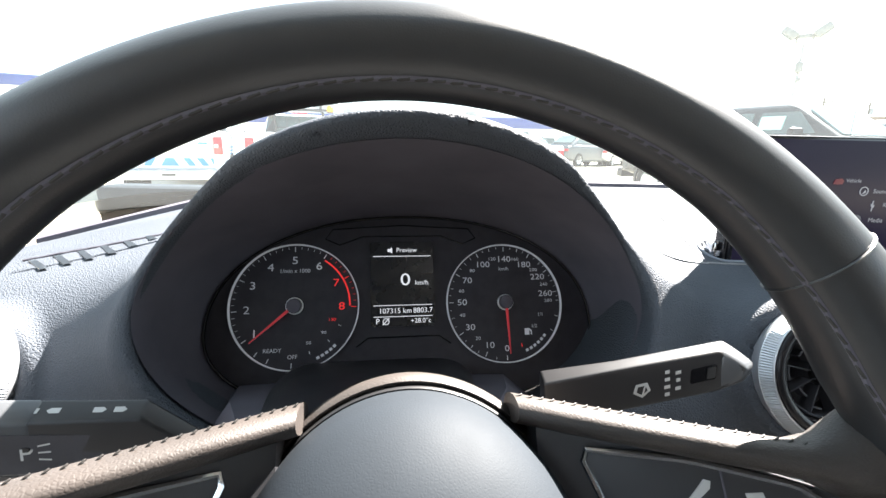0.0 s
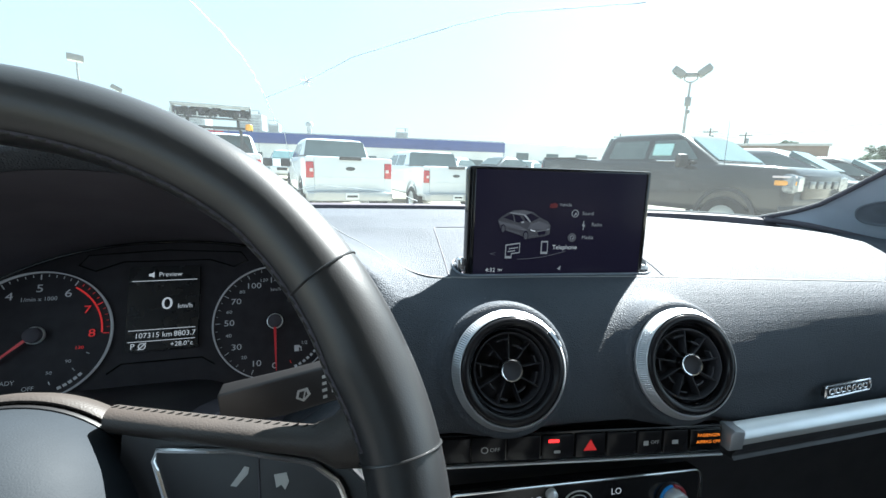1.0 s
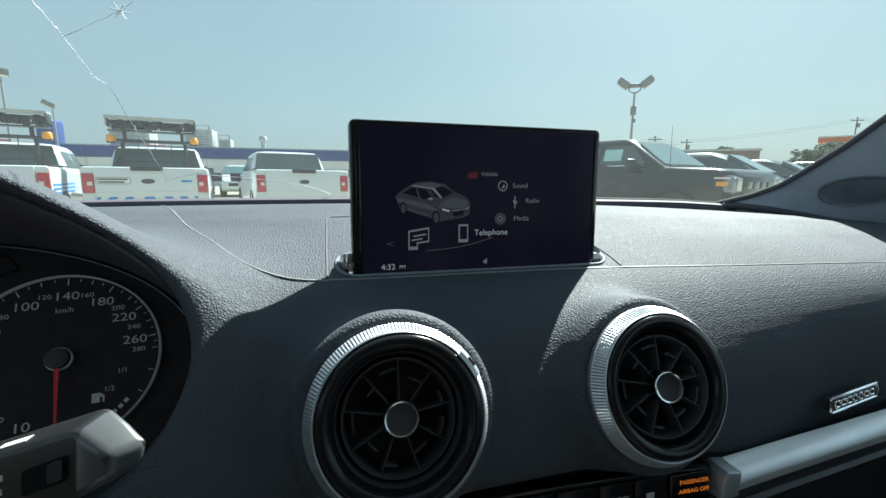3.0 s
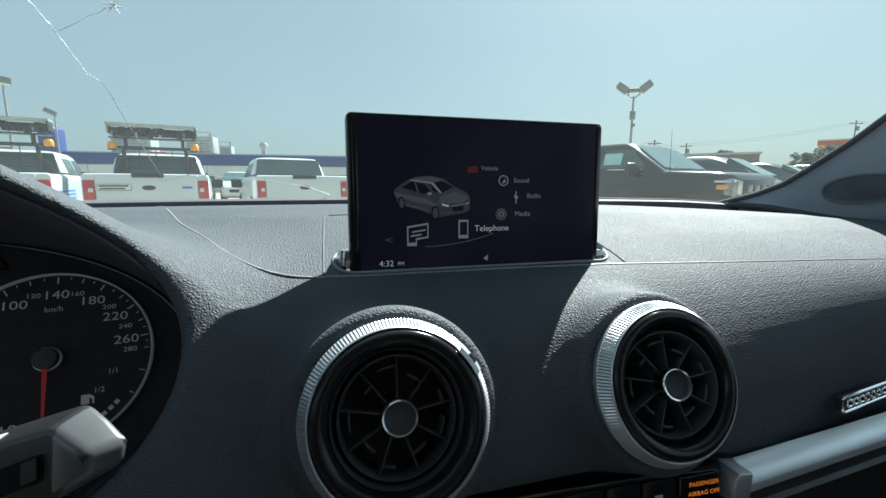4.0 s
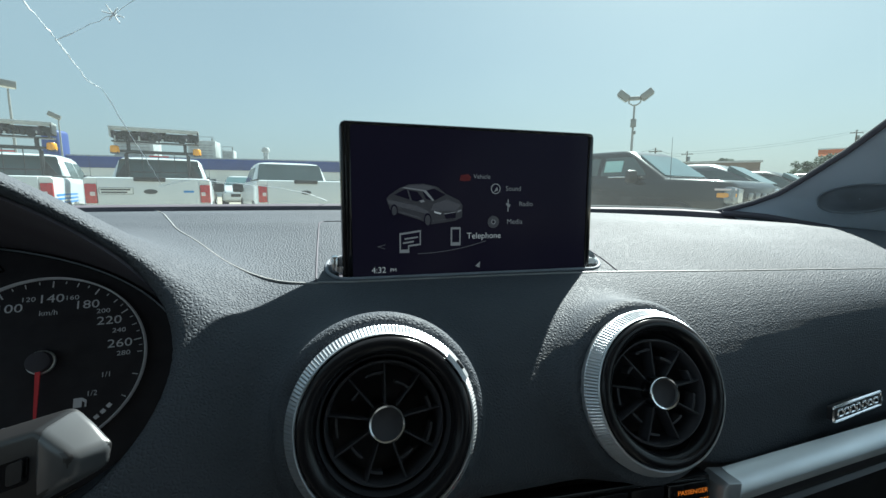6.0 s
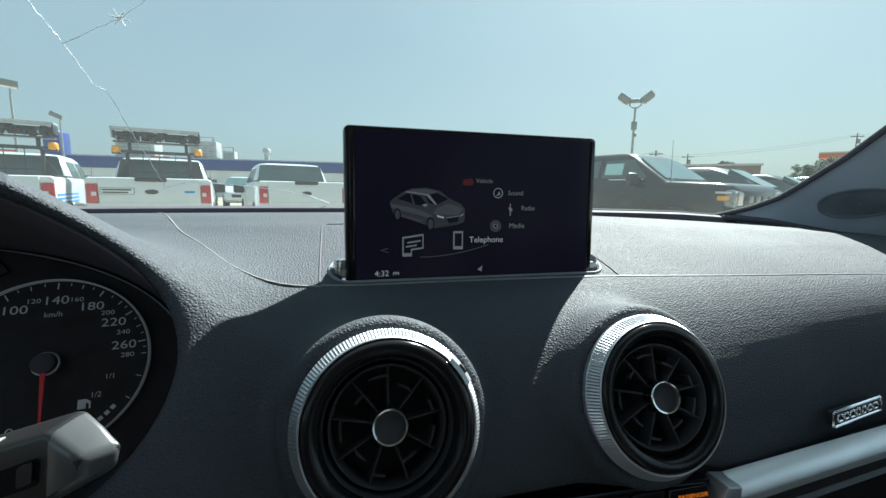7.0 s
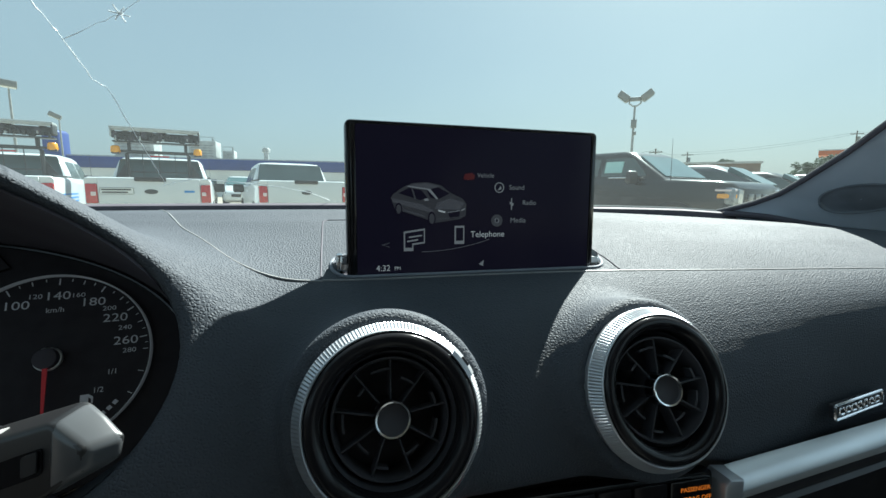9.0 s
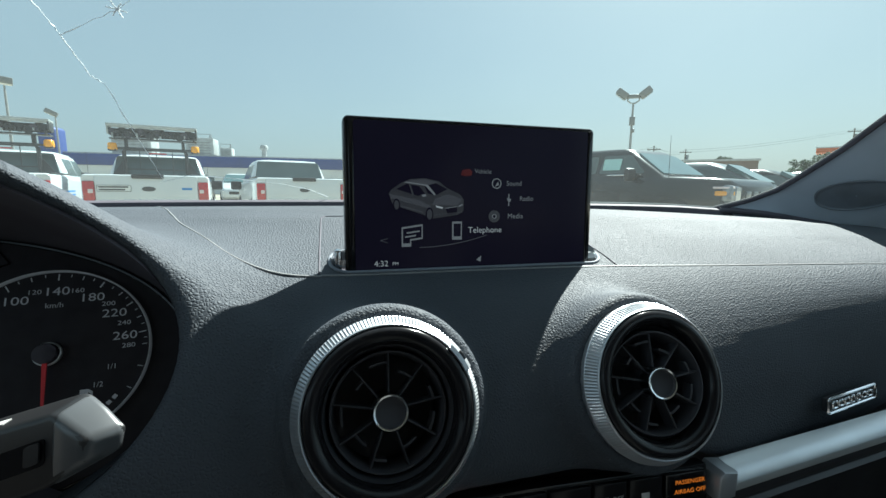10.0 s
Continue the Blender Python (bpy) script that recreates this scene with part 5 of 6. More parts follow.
badge = thing("dash_badge", "small chrome framed badge with dark relief bars", "badge", pose(0.6040, 0.2530, 0.9172, -6, 0, 8.0) @ Matrix.Diagonal((0.92, 1, 0.82, 1)))
part("badge_frame", tube([(x, 0, z) for x, z in rounded(0.071, 0.0130, 0.0015, 4)], 0.0012, 6, True), CHROME, badge, "chrome frame")
part("badge_plate", plate(rounded(0.070, 0.012, 0.0012), 0.0, 0.004), DARK, badge)
for k, (w, h) in enumerate(((0.0066, 0.0056), (0.0060, 0.0050), (0.0066, 0.0056), (0.0044, 0.0062), (0.0044, 0.0062), (0.0052, 0.0050), (0.0064, 0.0052))):
    part("relief_bar", tube([(x, -0.0004, z) for x, z in [(px - 0.0265 + 0.0088 * k, pz) for px, pz in rounded(w, h, 0.0012, 3)]], 0.0008, 6, True), CHROME, badge)

# ---- windscreen, pillars and the cabin round the camera ----
def ws_y(x, z):
    return 0.68 - 0.2 * (x - MID) ** 2 - (z - 1.04) / 0.635


screen_glass = thing("windscreen", "cracked car windscreen with a thin film for dust and hazy veil", "windscreen", kind="structure")
pane = part("pane", rings([[(x, ws_y(x, z), z - 0.02 * ((x - MID) / 0.66) ** 2) for x in np.linspace(-0.62, 1.0, 46)] for z in np.linspace(1.03, 1.45, 24)], False, False), WINDSCREEN, screen_glass, "clear glass")
pane.visible_shadow = False


def crack(points, wander, width):
    rnd = random.Random(7)
    pts = []
    for (x0, y0), (x1, y1) in zip(points, points[1:]):
        for k in range(8):
            f = k / 8
            x, y = x0 + (x1 - x0) * f + rnd.uniform(-wander, wander), y0 + (y1 - y0) * f + rnd.uniform(-wander, wander)
            z = 1.04 + 0.635 * (0.68 - 0.2 * (x - MID) ** 2 - y)
            pts.append((x, y - 0.001, z - 0.02 * ((x - MID) / 0.66) ** 2 - 0.001))
    part("crack", tube(pts, [width * (0.4 + 0.85 * rnd.random()) for _ in pts], 5), CRACK, screen_glass, "pale hairline crack in the glass")


crack([(0.004, 0.330), (0.020, 0.362), (0.0350, 0.394), (0.0388, 0.411), (0.0410, 0.428), (0.0430, 0.4383), (0.0445, 0.4725), (0.0505, 0.480), (0.0500, 0.525), (0.0490, 0.565), (0.0476, 0.606)], 0.0006, 0.00035)
crack([(0.043, 0.606), (0.077, 0.597), (0.122, 0.608), (0.171, 0.621), (0.204, 0.634), (0.232, 0.654)], 0.0003, 0.0005)
crack([(0.042, 0.441), (0.087, 0.422), (0.131, 0.397), (0.223, 0.363), (0.27, 0.348), (0.32, 0.341), (0.40, 0.326)], 0.0006, 0.00035)
for k in range(6):
    a = k * 1.05 + 0.3
    crack([(0.087, 0.422), (0.087 + 0.007 * math.cos(a), 0.422 + 0.007 * math.sin(a))], 0.0003, 0.0005)


def pillar(name, flip):
    p = thing(name, "grey plastic windscreen pillar trim", "pillar", kind="structure")
    glass = [(0.852, 0.607, 1.040), (0.884, 0.574, 1.055), (0.8985, 0.5425, 1.0721), (0.8970, 0.508, 1.0943), (0.8915, 0.4573, 1.1276), (0.8770, 0.4066, 1.1625), (0.850, 0.23, 1.278), (0.815, 0.03, 1.40)]
    rear = [(0.985, 0.50, 0.985), (0.990, 0.47, 1.010), (0.985, 0.44, 1.040), (0.975, 0.40, 1.075), (0.965, 0.33, 1.120), (0.950, 0.27, 1.165), (0.915, 0.10, 1.290), (0.875, -0.10, 1.40)]

    def at(u, v, out=0.0):
        f = u * 7
        i = min(6, int(f))
        g = f - i
        a = Vector(glass[i]).lerp(Vector(glass[i + 1]), g)
        b = Vector(rear[i]).lerp(Vector(rear[i + 1]), g)
        q = a.lerp(b, v)
        bulge = math.sin(math.pi * min(1, max(0, v))) * 0.004 + out
        q += Vector((-0.75, -0.55, 0.1)).normalized() * bulge
        return (0.27 - q.x, q.y, q.z) if flip else tuple(q)

    vs = [-0.02, 0.0, 0.04, 0.12, 0.25, 0.4, 0.55, 0.7, 0.85, 1.0, 1.12]
    rows = []
    for i in range(33):
        u = i / 32
        row = [at(u, v, 0.0 if 0 <= v <= 1 else -0.03) for v in vs]
        rows.append(row)
    part("trim_panel", rings(rows, False, False), PILLAR, p, sharp=60)
    part("seal", tube([at(i / 32, -0.004, 0.002) for i in range(33)], 0.0042, 8), CAVE, p, "black rubber glass seal")
    # oval tweeter cover, laid on the panel
    lay = BVHTree.FromPolygons([q for row in rows for q in row], [(i * 11 + k, i * 11 + k + 1, i * 11 + k + 12, i * 11 + k + 11) for i in range(32) for k in range(10)])
    side = Vector((-1, 1, 1)) if flip else Vector((1, 1, 1))
    mid = Vector((0.27 - 0.9420, 0.4660, 1.066) if flip else (0.9420, 0.4660, 1.066))
    along, across, inward = (side * Vector(c) for c in ((0.0175, -0.0395, 0.0050), (-0.01445, -0.0058, 0.0198), (0.68, 0.37, 0.63)))
    rec = []
    for r, up in ((1.04, 0.0003), (1.02, 0.0014), (0.99, 0.0018), (0.95, 0.0010), (0.90, 0.0005), (0.75, 0.0007), (0.5, 0.0012), (0.25, 0.0014), (0.02, 0.0014)):
        loop = []
        for k in range(48):
            a = 2 * math.pi * k / 48
            q = mid + along * (r * math.cos(a)) + across * (r * math.copysign(abs(math.sin(a)) ** 0.85, math.sin(a)))
            spot = lay.ray_cast(q - inward * 0.05, inward)[0] or q
            loop.append(spot - inward.normalized() * up)
        rec.append(loop)
    part("speaker_grille", rings(rec, True, False), GRILLE, p, "dark oval tweeter cover")
    return p


pillar("pillar_right", False)
pillar("pillar_left", True)

shell = thing("cabin", "closed car cabin shell with pale cloth headliner", "car cabin", kind="structure")
part("headliner", rings([[(x, y, z - 0.05 * ((x - 0.25) / 0.67) ** 2) for x in np.linspace(-0.42, 0.92, 12)] for y, z in ((0.035, 1.455), (-0.1, 1.475), (-0.6, 1.49), (-1.3, 1.46), (-1.8, 1.36))], False, False), HEADLINER, shell)
part("roof_skin", rings([[(x, y, z - 0.05 * ((x - 0.25) / 0.67) ** 2) for x in np.linspace(-0.44, 0.94, 12)] for y, z in ((0.045, 1.475), (-0.1, 1.50), (-0.6, 1.515), (-1.3, 1.485), (-1.8, 1.385))], False, False), CARPAINT, shell)
for x in (-0.58, 1.09):
    part("door_panel", boxed(x, -0.55, 0.64, 0.08, 2.2, 0.72, 0.02), CLOTH, shell)
    part("door_post", boxed(x + (0.04 if x < 0 else -0.04), -0.62, 1.2, 0.05, 0.14, 0.56, 0.015), PILLAR, shell)
# unseen panes; the rear tint is chosen to cut fill light from behind
for x in (-0.555, 1.065):
    for ys, mat in (((-0.55, -0.2, 0.1, 0.42), CLEAR), ((-1.65, -1.2, -0.69), TINTED)):
        part("side_glass", rings([[(x - (0.16 * (z - 1.0) if x > 0 else -0.16 * (z - 1.0)), y, z) for y in ys] for z in (0.99, 1.15, 1.30, 1.46)], False, False), mat, shell, "side window")
part("rear_glass", rings([[(x, y, z) for x in (-0.55, 0.25, 1.06)] for y, z in ((-1.80, 1.36), (-1.86, 0.98))], False, False), TINTED, shell, "tinted rear window")
part("cabin_floor", boxed(0.255, -0.5, 0.22, 1.71, 2.8, 0.06), CLOTH, shell)
part("rear_panel", boxed(0.255, -1.78, 0.80, 1.71, 0.12, 1.16, 0.02), CLOTH, shell)
# unseen wall, added to keep reflections in the display dark
part("unseen_rear_wall", boxed(0.255, -0.95, 0.62, 1.62, 0.20, 0.76, 0.05), CLOTH, shell, "unseen grey cloth wall added to close the cabin behind")
part("bulkhead", boxed(0.255, 0.74, 0.62, 1.66, 0.06, 0.80, 0.01), DARK, shell)


def cowl_drop(x):
    """The bonnet falls away to both wings."""
    u = abs(x - MID)
    return 0.060 * u ** 2 if x > MID else 0.135 * (u - 0.76 + math.sqrt((u - 0.76) ** 2 + 0.004)) - 0.0004


part("scuttle", rings([[(x, y - 0.20 * (x - MID) ** 2, z - cowl_drop(x)) for x in np.linspace(-0.80, 1.10, 39)] for y, z in ((0.70, 1.030), (0.80, 1.018), (0.95, 1.0), (1.3, 0.97), (1.8, 0.86), (2.0, 0.62))], False, False), CARPAINT, shell, "grey bonnet beyond the glass")


# ---- outside ----
ground = tagged(new("ground"), "sunlit pale asphalt car park reaching to the horizon", "ground", kind="structure")
bm = bmesh.new()
for x0, x1, y0, y1 in ((-1500, 1500, -300, 2500),):
    box(bm, (x0 + x1) / 2, (y0 + y1) / 2, GROUND - 0.2, x1 - x0, y1 - y0, 0.4)
part("paving", bm, ASPHALT, ground, smooth=False)
for k in range(12):
    part("bay_line", boxed(-12 + 3.05 * k, 11.5 + 0.45 * k, GROUND + 0.004, 0.10, 5.5, 0.008), WALL, ground, "faded white bay line", smooth=False, m=None)


def loft_y(stations, n=5):
    """A body along y: stations of (y, half-width, low, high, corner radius)."""
    loops = []
    for y, hw, lo, hi, r in stations:
        w, h = 2 * hw, hi - lo
        r = min(r, w / 2.01, h / 2.01)
        loops.append([(x, y, (lo + hi) / 2 + z) for x, z in rounded(w, h, r, n)])
    return rings(loops)


def loft_z(levels, n=5):
    """A cab in levels of (z, half-width, y0, y1, corner radius)."""
    loops = []
    for z, hw, y0, y1, r in levels:
        loops.append([(x, (y0 + y1) / 2 + d, z) for x, d in rounded(2 * hw, y1 - y0, r, n)])
    return rings(loops)


def slab(name, corners, mat, parent, out, label=""):
    """A thin pane over four corners, pushed along its normal."""
    c = [Vector(p) for p in corners]
    nrm = (c[1] - c[0]).cross(c[3] - c[0]).normalized()
    mid_ = sum(c, Vector()) / 4
    loops = []
    fine = []
    for k in range(4):
        a, b, d = c[k], c[(k + 1) % 4], c[k - 1]
        fine += [a.lerp(d, 0.12), a.lerp(b, 0.02).lerp(a.lerp(d, 0.02), 0.5), a.lerp(b, 0.08)]
    for h, s in ((-out - 0.003, 0.99), (-out, 1.0), (out, 1.0), (out + 0.003, 0.99)):
        loops.append([mid_ + (p - mid_) * s + nrm * h for p in fine])
    return part(name, rings(loops), mat, parent, label, smooth=False)


def road_wheel(parent, x, y, r):
    s = 1 if x > 0 else -1
    w = new("wheel")
    w.parent = parent
    w.matrix_basis = pose(x, y, r, 0, 0, 90)
    part("tyre", lathe([(r * 0.62, 0.13), (r * 0.9, 0.14), (r, 0.11), (r, -0.11), (r * 0.9, -0.14), (r * 0.62, -0.13)], 28), RUBBER, w)
    part("rim", lathe([(r * 0.63, -0.12 * s), (r * 0.58, -0.10 * s), (r * 0.2, -0.07 * s), (0.0, -0.08 * s)], 28), SILVER, w)


def pickup(label, paint, m, kind="white", length=5.85):
    t = thing("pickup_truck", label, "pickup truck", m, "parked pickup trucks")
    W = 1.0
    part("body", loft_y([(0.10, W * 0.985, 0.56, 1.425, 0.06), (0.13, W, 0.55, 1.445, 0.07), (1.0, W * 1.005, 0.50, 1.45, 0.08), (1.9, W * 1.01, 0.50, 1.40, 0.10), (4.1, W * 1.01, 0.50, 1.36, 0.12), (4.6, W * 1.0, 0.52, 1.365, 0.14), (5.4, W * 0.99, 0.55, 1.33, 0.14), (5.62, W * 0.95, 0.55, 1.29, 0.12), (5.70, W * 0.90, 0.60, 1.22, 0.10)]), paint, t, sharp=50)
    part("cab", loft_z([(1.28, 0.955, 1.86, 4.66, 0.10), (1.36, 0.94, 1.88, 4.54, 0.10), (1.62, 0.865, 1.96, 4.16, 0.12), (1.86, 0.790, 2.04, 3.82, 0.14), (1.930, 0.73, 2.12, 3.70, 0.18), (1.955, 0.58, 2.28, 3.50, 0.25)]), paint, t, sharp=50)
    part("tailgate", boxed(0, 0.095, 1.045, 1.60, 0.05, 0.78, 0.02), paint, t)
    part("tailgate_step", boxed(0, 0.075, 1.415, 0.50, 0.10, 0.085, 0.02), DARK, t, "black tailgate top cap")
    part("bed_cap", boxed(0, 1.0, 1.452, 0.06, 1.7, 0.03, 0.01), DARK, t, m=pose(-0.96, 0, 0))
    part("bed_cap", boxed(0, 1.0, 1.452, 0.06, 1.7, 0.03, 0.01), DARK, t, m=pose(0.96, 0, 0))
    part("emblem", lathe([(0.065, 0.0), (0.060, -0.01), (0.0, -0.012)], 24), RACK, t, "dark oval emblem", m=pose(0, 0.068, 1.175) @ Matrix.Diagonal((1.7, 1, 0.72, 1)))
    part("tailgate_crease", boxed(0, 0.068, 0.965, 1.50, 0.012, 0.02, 0.004), paint, t)
    for s in (-1, 1):
        lamp = part("tail_lamp", boxed(s * 0.895, 0.115, 1.135, 0.175, 0.10, 0.37, 0.025), TAIL, t, "red tail lamp")
        part("reverse_lamp", boxed(s * 0.865, 0.062, 1.13, 0.075, 0.012, 0.075, 0.006), TAILWHITE, lamp)
        road_wheel(t, s * 0.90, 1.05, 0.40)
        road_wheel(t, s * 0.90, 4.75, 0.40)
        part("wheel_arch", lathe([(0.50, 0.02), (0.50, -0.02), (0.44, -0.025), (0.43, 0.02)], 36), DARK, t, m=pose(s * 1.0, 1.05, 0.46, 0, 0, 90))
        part("wheel_arch", lathe([(0.50, 0.02), (0.50, -0.02), (0.44, -0.025), (0.43, 0.02)], 36), DARK, t, m=pose(s * 1.0, 4.75, 0.46, 0, 0, 90))
        mirror = part("mirror", boxed(s * 1.15, 3.98, 1.26 if kind != "black" else 1.40, 0.28, 0.12, 0.25, 0.05), paint if kind == "white2" else DARK, t, "black door mirror")
        part("mirror_arm", boxed(s * 1.0, 4.0, 1.24 if kind != "black" else 1.36, 0.16, 0.06, 0.06, 0.01), DARK, t)
        for y0, y1, nm in ((2.18, 3.06, "rear_window"), (3.14, 4.10, "front_window")):
            a, b = (1.43, 0.925), (1.80, 0.812)
            ya, yb = y0, y1
            y1t = min(y1, 3.80)
            cs = [(s * (b[1] - 0.008), y0 + 0.05, b[0]), (s * (b[1] - 0.008), y1t, b[0]), (s * (a[1] - 0.006), y1 + 0.06 * (y1 > 3.5), a[0]), (s * (a[1] - 0.006), y0, a[0])]
            slab(nm, cs if s > 0 else cs[::-1], CARGLASS, t, 0.008)
        part("door_handle", boxed(s * 1.012, 2.95, 1.18, 0.03, 0.20, 0.04, 0.01), paint, t)
        hl = part("head_lamp", loft_y([(5.22, 0.03, 1.16, 1.22, 0.02), (5.36, 0.11, 0.98, 1.23, 0.04), (5.56, 0.17, 0.91, 1.22, 0.05), (5.66, 0.19, 0.91, 1.20, 0.05), (5.715, 0.15, 0.95, 1.17, 0.04)]), HEADLAMP, t, "clear wrap-round head lamp", m=pose(s * 0.83, 0, 0, 0, 0, s * 5.0) @ pose(s * 0.46, 0, 0))
        part("turn_lamp", boxed(s * 0.03, 5.55, 1.07, 0.29, 0.30, 0.085, 0.02), AMBER, hl, "amber turn lamp")
        part("lamp_brow", boxed(s * 0.02, 5.53, 1.165, 0.32, 0.32, 0.035, 0.01), TAILWHITE, hl)
    slab("back_window", [(-0.835, 1.890, 1.40), (0.835, 1.890, 1.40), (0.745, 2.045, 1.892), (-0.745, 2.045, 1.892)], CARGLASS, t, 0.022)
    slab("windscreen", [(0.82, 4.46, 1.41), (-0.82, 4.46, 1.41), (-0.70, 3.87, 1.83), (0.70, 3.87, 1.83)], SCREENGLASS, t, 0.02)
    part("high_brake_lamp", boxed(0, 2.10, 1.885, 0.26, 0.06, 0.03, 0.01), TAIL, t)
    part("rear_bumper", loft_y([(-0.12, 0.86, 0.44, 0.62, 0.05), (-0.06, 0.97, 0.42, 0.64, 0.05), (0.12, 0.99, 0.42, 0.64, 0.05)]), SILVERPAINT if kind != "black" else DARK, t, "rear bumper")
    pl = part("number_plate", boxed(0, -0.125, 0.54, 0.31, 0.015, 0.15, 0.01), WALL, t)
    part("plate_bar", boxed(0, -0.134, 0.54, 0.24, 0.006, 0.05), RACK, pl, smooth=False)
    part("front_bumper", loft_y([(5.55, 0.99, 0.45, 0.72, 0.06), (5.80, 0.93, 0.45, 0.72, 0.08), (5.88, 0.75, 0.48, 0.70, 0.08)]), DARK if kind == "black" else SILVERPAINT, t)
    gr = part("grille", boxed(0, 5.69, 1.01, 1.36, 0.10, 0.40, 0.04), GLOSS, t, "black grille")
    for k in range(4):
        part("grille_bar", boxed(-0.45 + 0.30 * k, 5.745, 1.05, 0.20, 0.02, 0.12, 0.01), GREYPAINT if kind == "black" else RACK, gr)
    part("aerial", tube([(0.93, 4.62, 1.34), (0.93, 4.60, 2.10)], [0.006, 0.003], 5), DARK, t)
    part("wiper", boxed(0.1, 4.52, 1.400, 1.2, 0.03, 0.02, 0.006), DARK, t)
    return t


def rack_and_board(truck):
    """The work rack over the bed's front, with a folded arrow board and beacons."""
    r = part("work_rack", tube([(-0.57, 1.72, 1.36), (-0.57, 1.72, 1.98), (-0.52, 1.72, 2.04), (0.52, 1.72, 2.04), (0.57, 1.72, 1.98), (0.57, 1.72, 1.36)], 0.036, 8), RACK, truck, "dark steel headache rack")
    part("rack_bar", boxed(0, 1.70, 2.045, 1.68, 0.07, 0.05, 0.01), RACK, r)
    part("rack_bar", boxed(0, 1.74, 1.60, 1.12, 0.03, 0.03, 0.006), RACK, r)
    for x in (-0.30, 0.0, 0.30):
        part("mesh_bar", boxed(x, 1.74, 1.72, 0.014, 0.014, 0.60), RACK, r, smooth=False)
    for s_ in (-1, 1):
        part("rack_foot", plate([(s_ * 0.57, 1.40), (s_ * 0.86, 1.40), (s_ * 0.80, 1.47), (s_ * 0.57, 1.85)], 1.735, 1.755), RACK, r, "dark triangular gusset", smooth=False)
    part("light_bar", boxed(0.02, 1.70, 1.955, 0.36, 0.03, 0.03, 0.008), TAIL, r, "short dark red light bar")
    b = part("arrow_board", boxed(0, 1.72, 2.535, 1.62, 0.42, 0.05, 0.012), BOARD, truck, "grey folded arrow board frame")
    part("board_base", boxed(0, 1.76, 2.25, 1.58, 0.30, 0.03, 0.01), RACK, b)
    part("board_back", boxed(0, 1.90, 2.40, 1.58, 0.03, 0.18, 0.01), CAVE, b)
    for x in (-0.79, 0.79):
        part("board_side", boxed(x, 1.72, 2.43, 0.03, 0.40, 0.20, 0.01), RACK if x > 0 else BOARD, b)
    part("board_slope", boxed(0, 1.56, 2.50, 1.62, 0.04, 0.05, 0.01), BOARD, b)
    rnd = random.Random(3)
    for k in range(18):
        x = -0.72 + 0.085 * k
        part("board_lamp", lathe([(0.02, 0.12), (0.075, 0.06), (0.082, 0.0), (0.07, -0.02), (0.0, -0.025)], 16), RACK if k % 3 else CAVE, b, m=pose(x, 1.60 + rnd.uniform(0, 0.06), 2.385 + rnd.uniform(-0.05, 0.04), rnd.uniform(-25, 25), 0, rnd.uniform(-25, 25)))
        part("hinge", boxed(x + rnd.uniform(-0.03, 0.03), 1.56, 2.33 + rnd.uniform(-0.03, 0.03), 0.02 + 0.03 * rnd.random(), 0.06, 0.05 + 0.08 * rnd.random(), 0.006), BOARD if k % 5 == 0 else RACK, b)
    part("lift_arm", tube([(-0.7, 1.58, 2.28), (-0.2, 1.58, 2.50), (0.4, 1.58, 2.30)], 0.02, 6), RACK, b)
    for x in (-0.52, 0.52):
        part("board_leg", boxed(x, 1.74, 2.15, 0.06, 0.10, 0.20, 0.01), RACK, b)
    for x in (-0.75, 0.75):
        bc = part("beacon", lathe([(0.08, -0.075), (0.085, -0.05), (0.08, 0.05), (0.06, 0.075), (0.0, 0.08)], 20), AMBER, truck, "amber beacon", m=pose(x, 1.66, 2.08, 90, 0, 0))
        part("beacon_foot", boxed(0, 0, 0.095, 0.14, 0.14, 0.04, 0.01), RACK, bc, m=pose(0, -0.085, 0, 90, 0, 0) @ pose(0, 0, -0.10))


def chevrons(truck):
    for k in range(-3, 4):
        if k == 0:
            pts = [(-0.16, 0.715), (-0.07, 0.875), (0.07, 0.875), (0.16, 0.715)]
        else:
            s = 1 if k > 0 else -1
            x = abs(k) * 0.245
            pts = [(s * (x - 0.01), 0.875), (s * (x + 0.115), 0.875), (s * (x + 0.215), 0.715), (s * (x + 0.09), 0.715)]
            pts = [(max(-0.79, min(0.79, a)), b) for a, b in pts]
        part("chevron", plate(pts, 0.060, 0.0655), BLUE, truck, "blue reflective chevron", smooth=False)
    sign = part("notice", boxed(-0.52, 0.066, 1.185, 0.50, 0.006, 0.115, 0.002), WALL, truck, "white notice with dark lines", smooth=False)
    for z in (1.21, 1.16):
        part("notice_line", boxed(-0.55 if z < 1.2 else -0.53, 0.0615, z, 0.38 if z < 1.2 else 0.44, 0.004, 0.028), RACK, sign, smooth=False)
    part("notice_edge", tube([(-0.52 + x, 0.0625, 1.185 + z) for x, z in rounded(0.50, 0.115, 0.01, 2)], 0.004, 4, True), RACK, sign)
    part("fleet_mark", boxed(0.62, 0.066, 1.18, 0.17, 0.006, 0.04), BLUE, truck, smooth=False)


def stripes(truck):
    for k in range(3):
        part("side_stripe", boxed(1.008, 1.1, 1.10 - 0.075 * k, 0.006, 1.9, 0.035), BLUE, truck, "blue reflective stripe", smooth=False)
        part("side_stripe", boxed(-1.008, 1.1, 1.10 - 0.075 * k, 0.006, 1.9, 0.035), BLUE, truck, smooth=False)


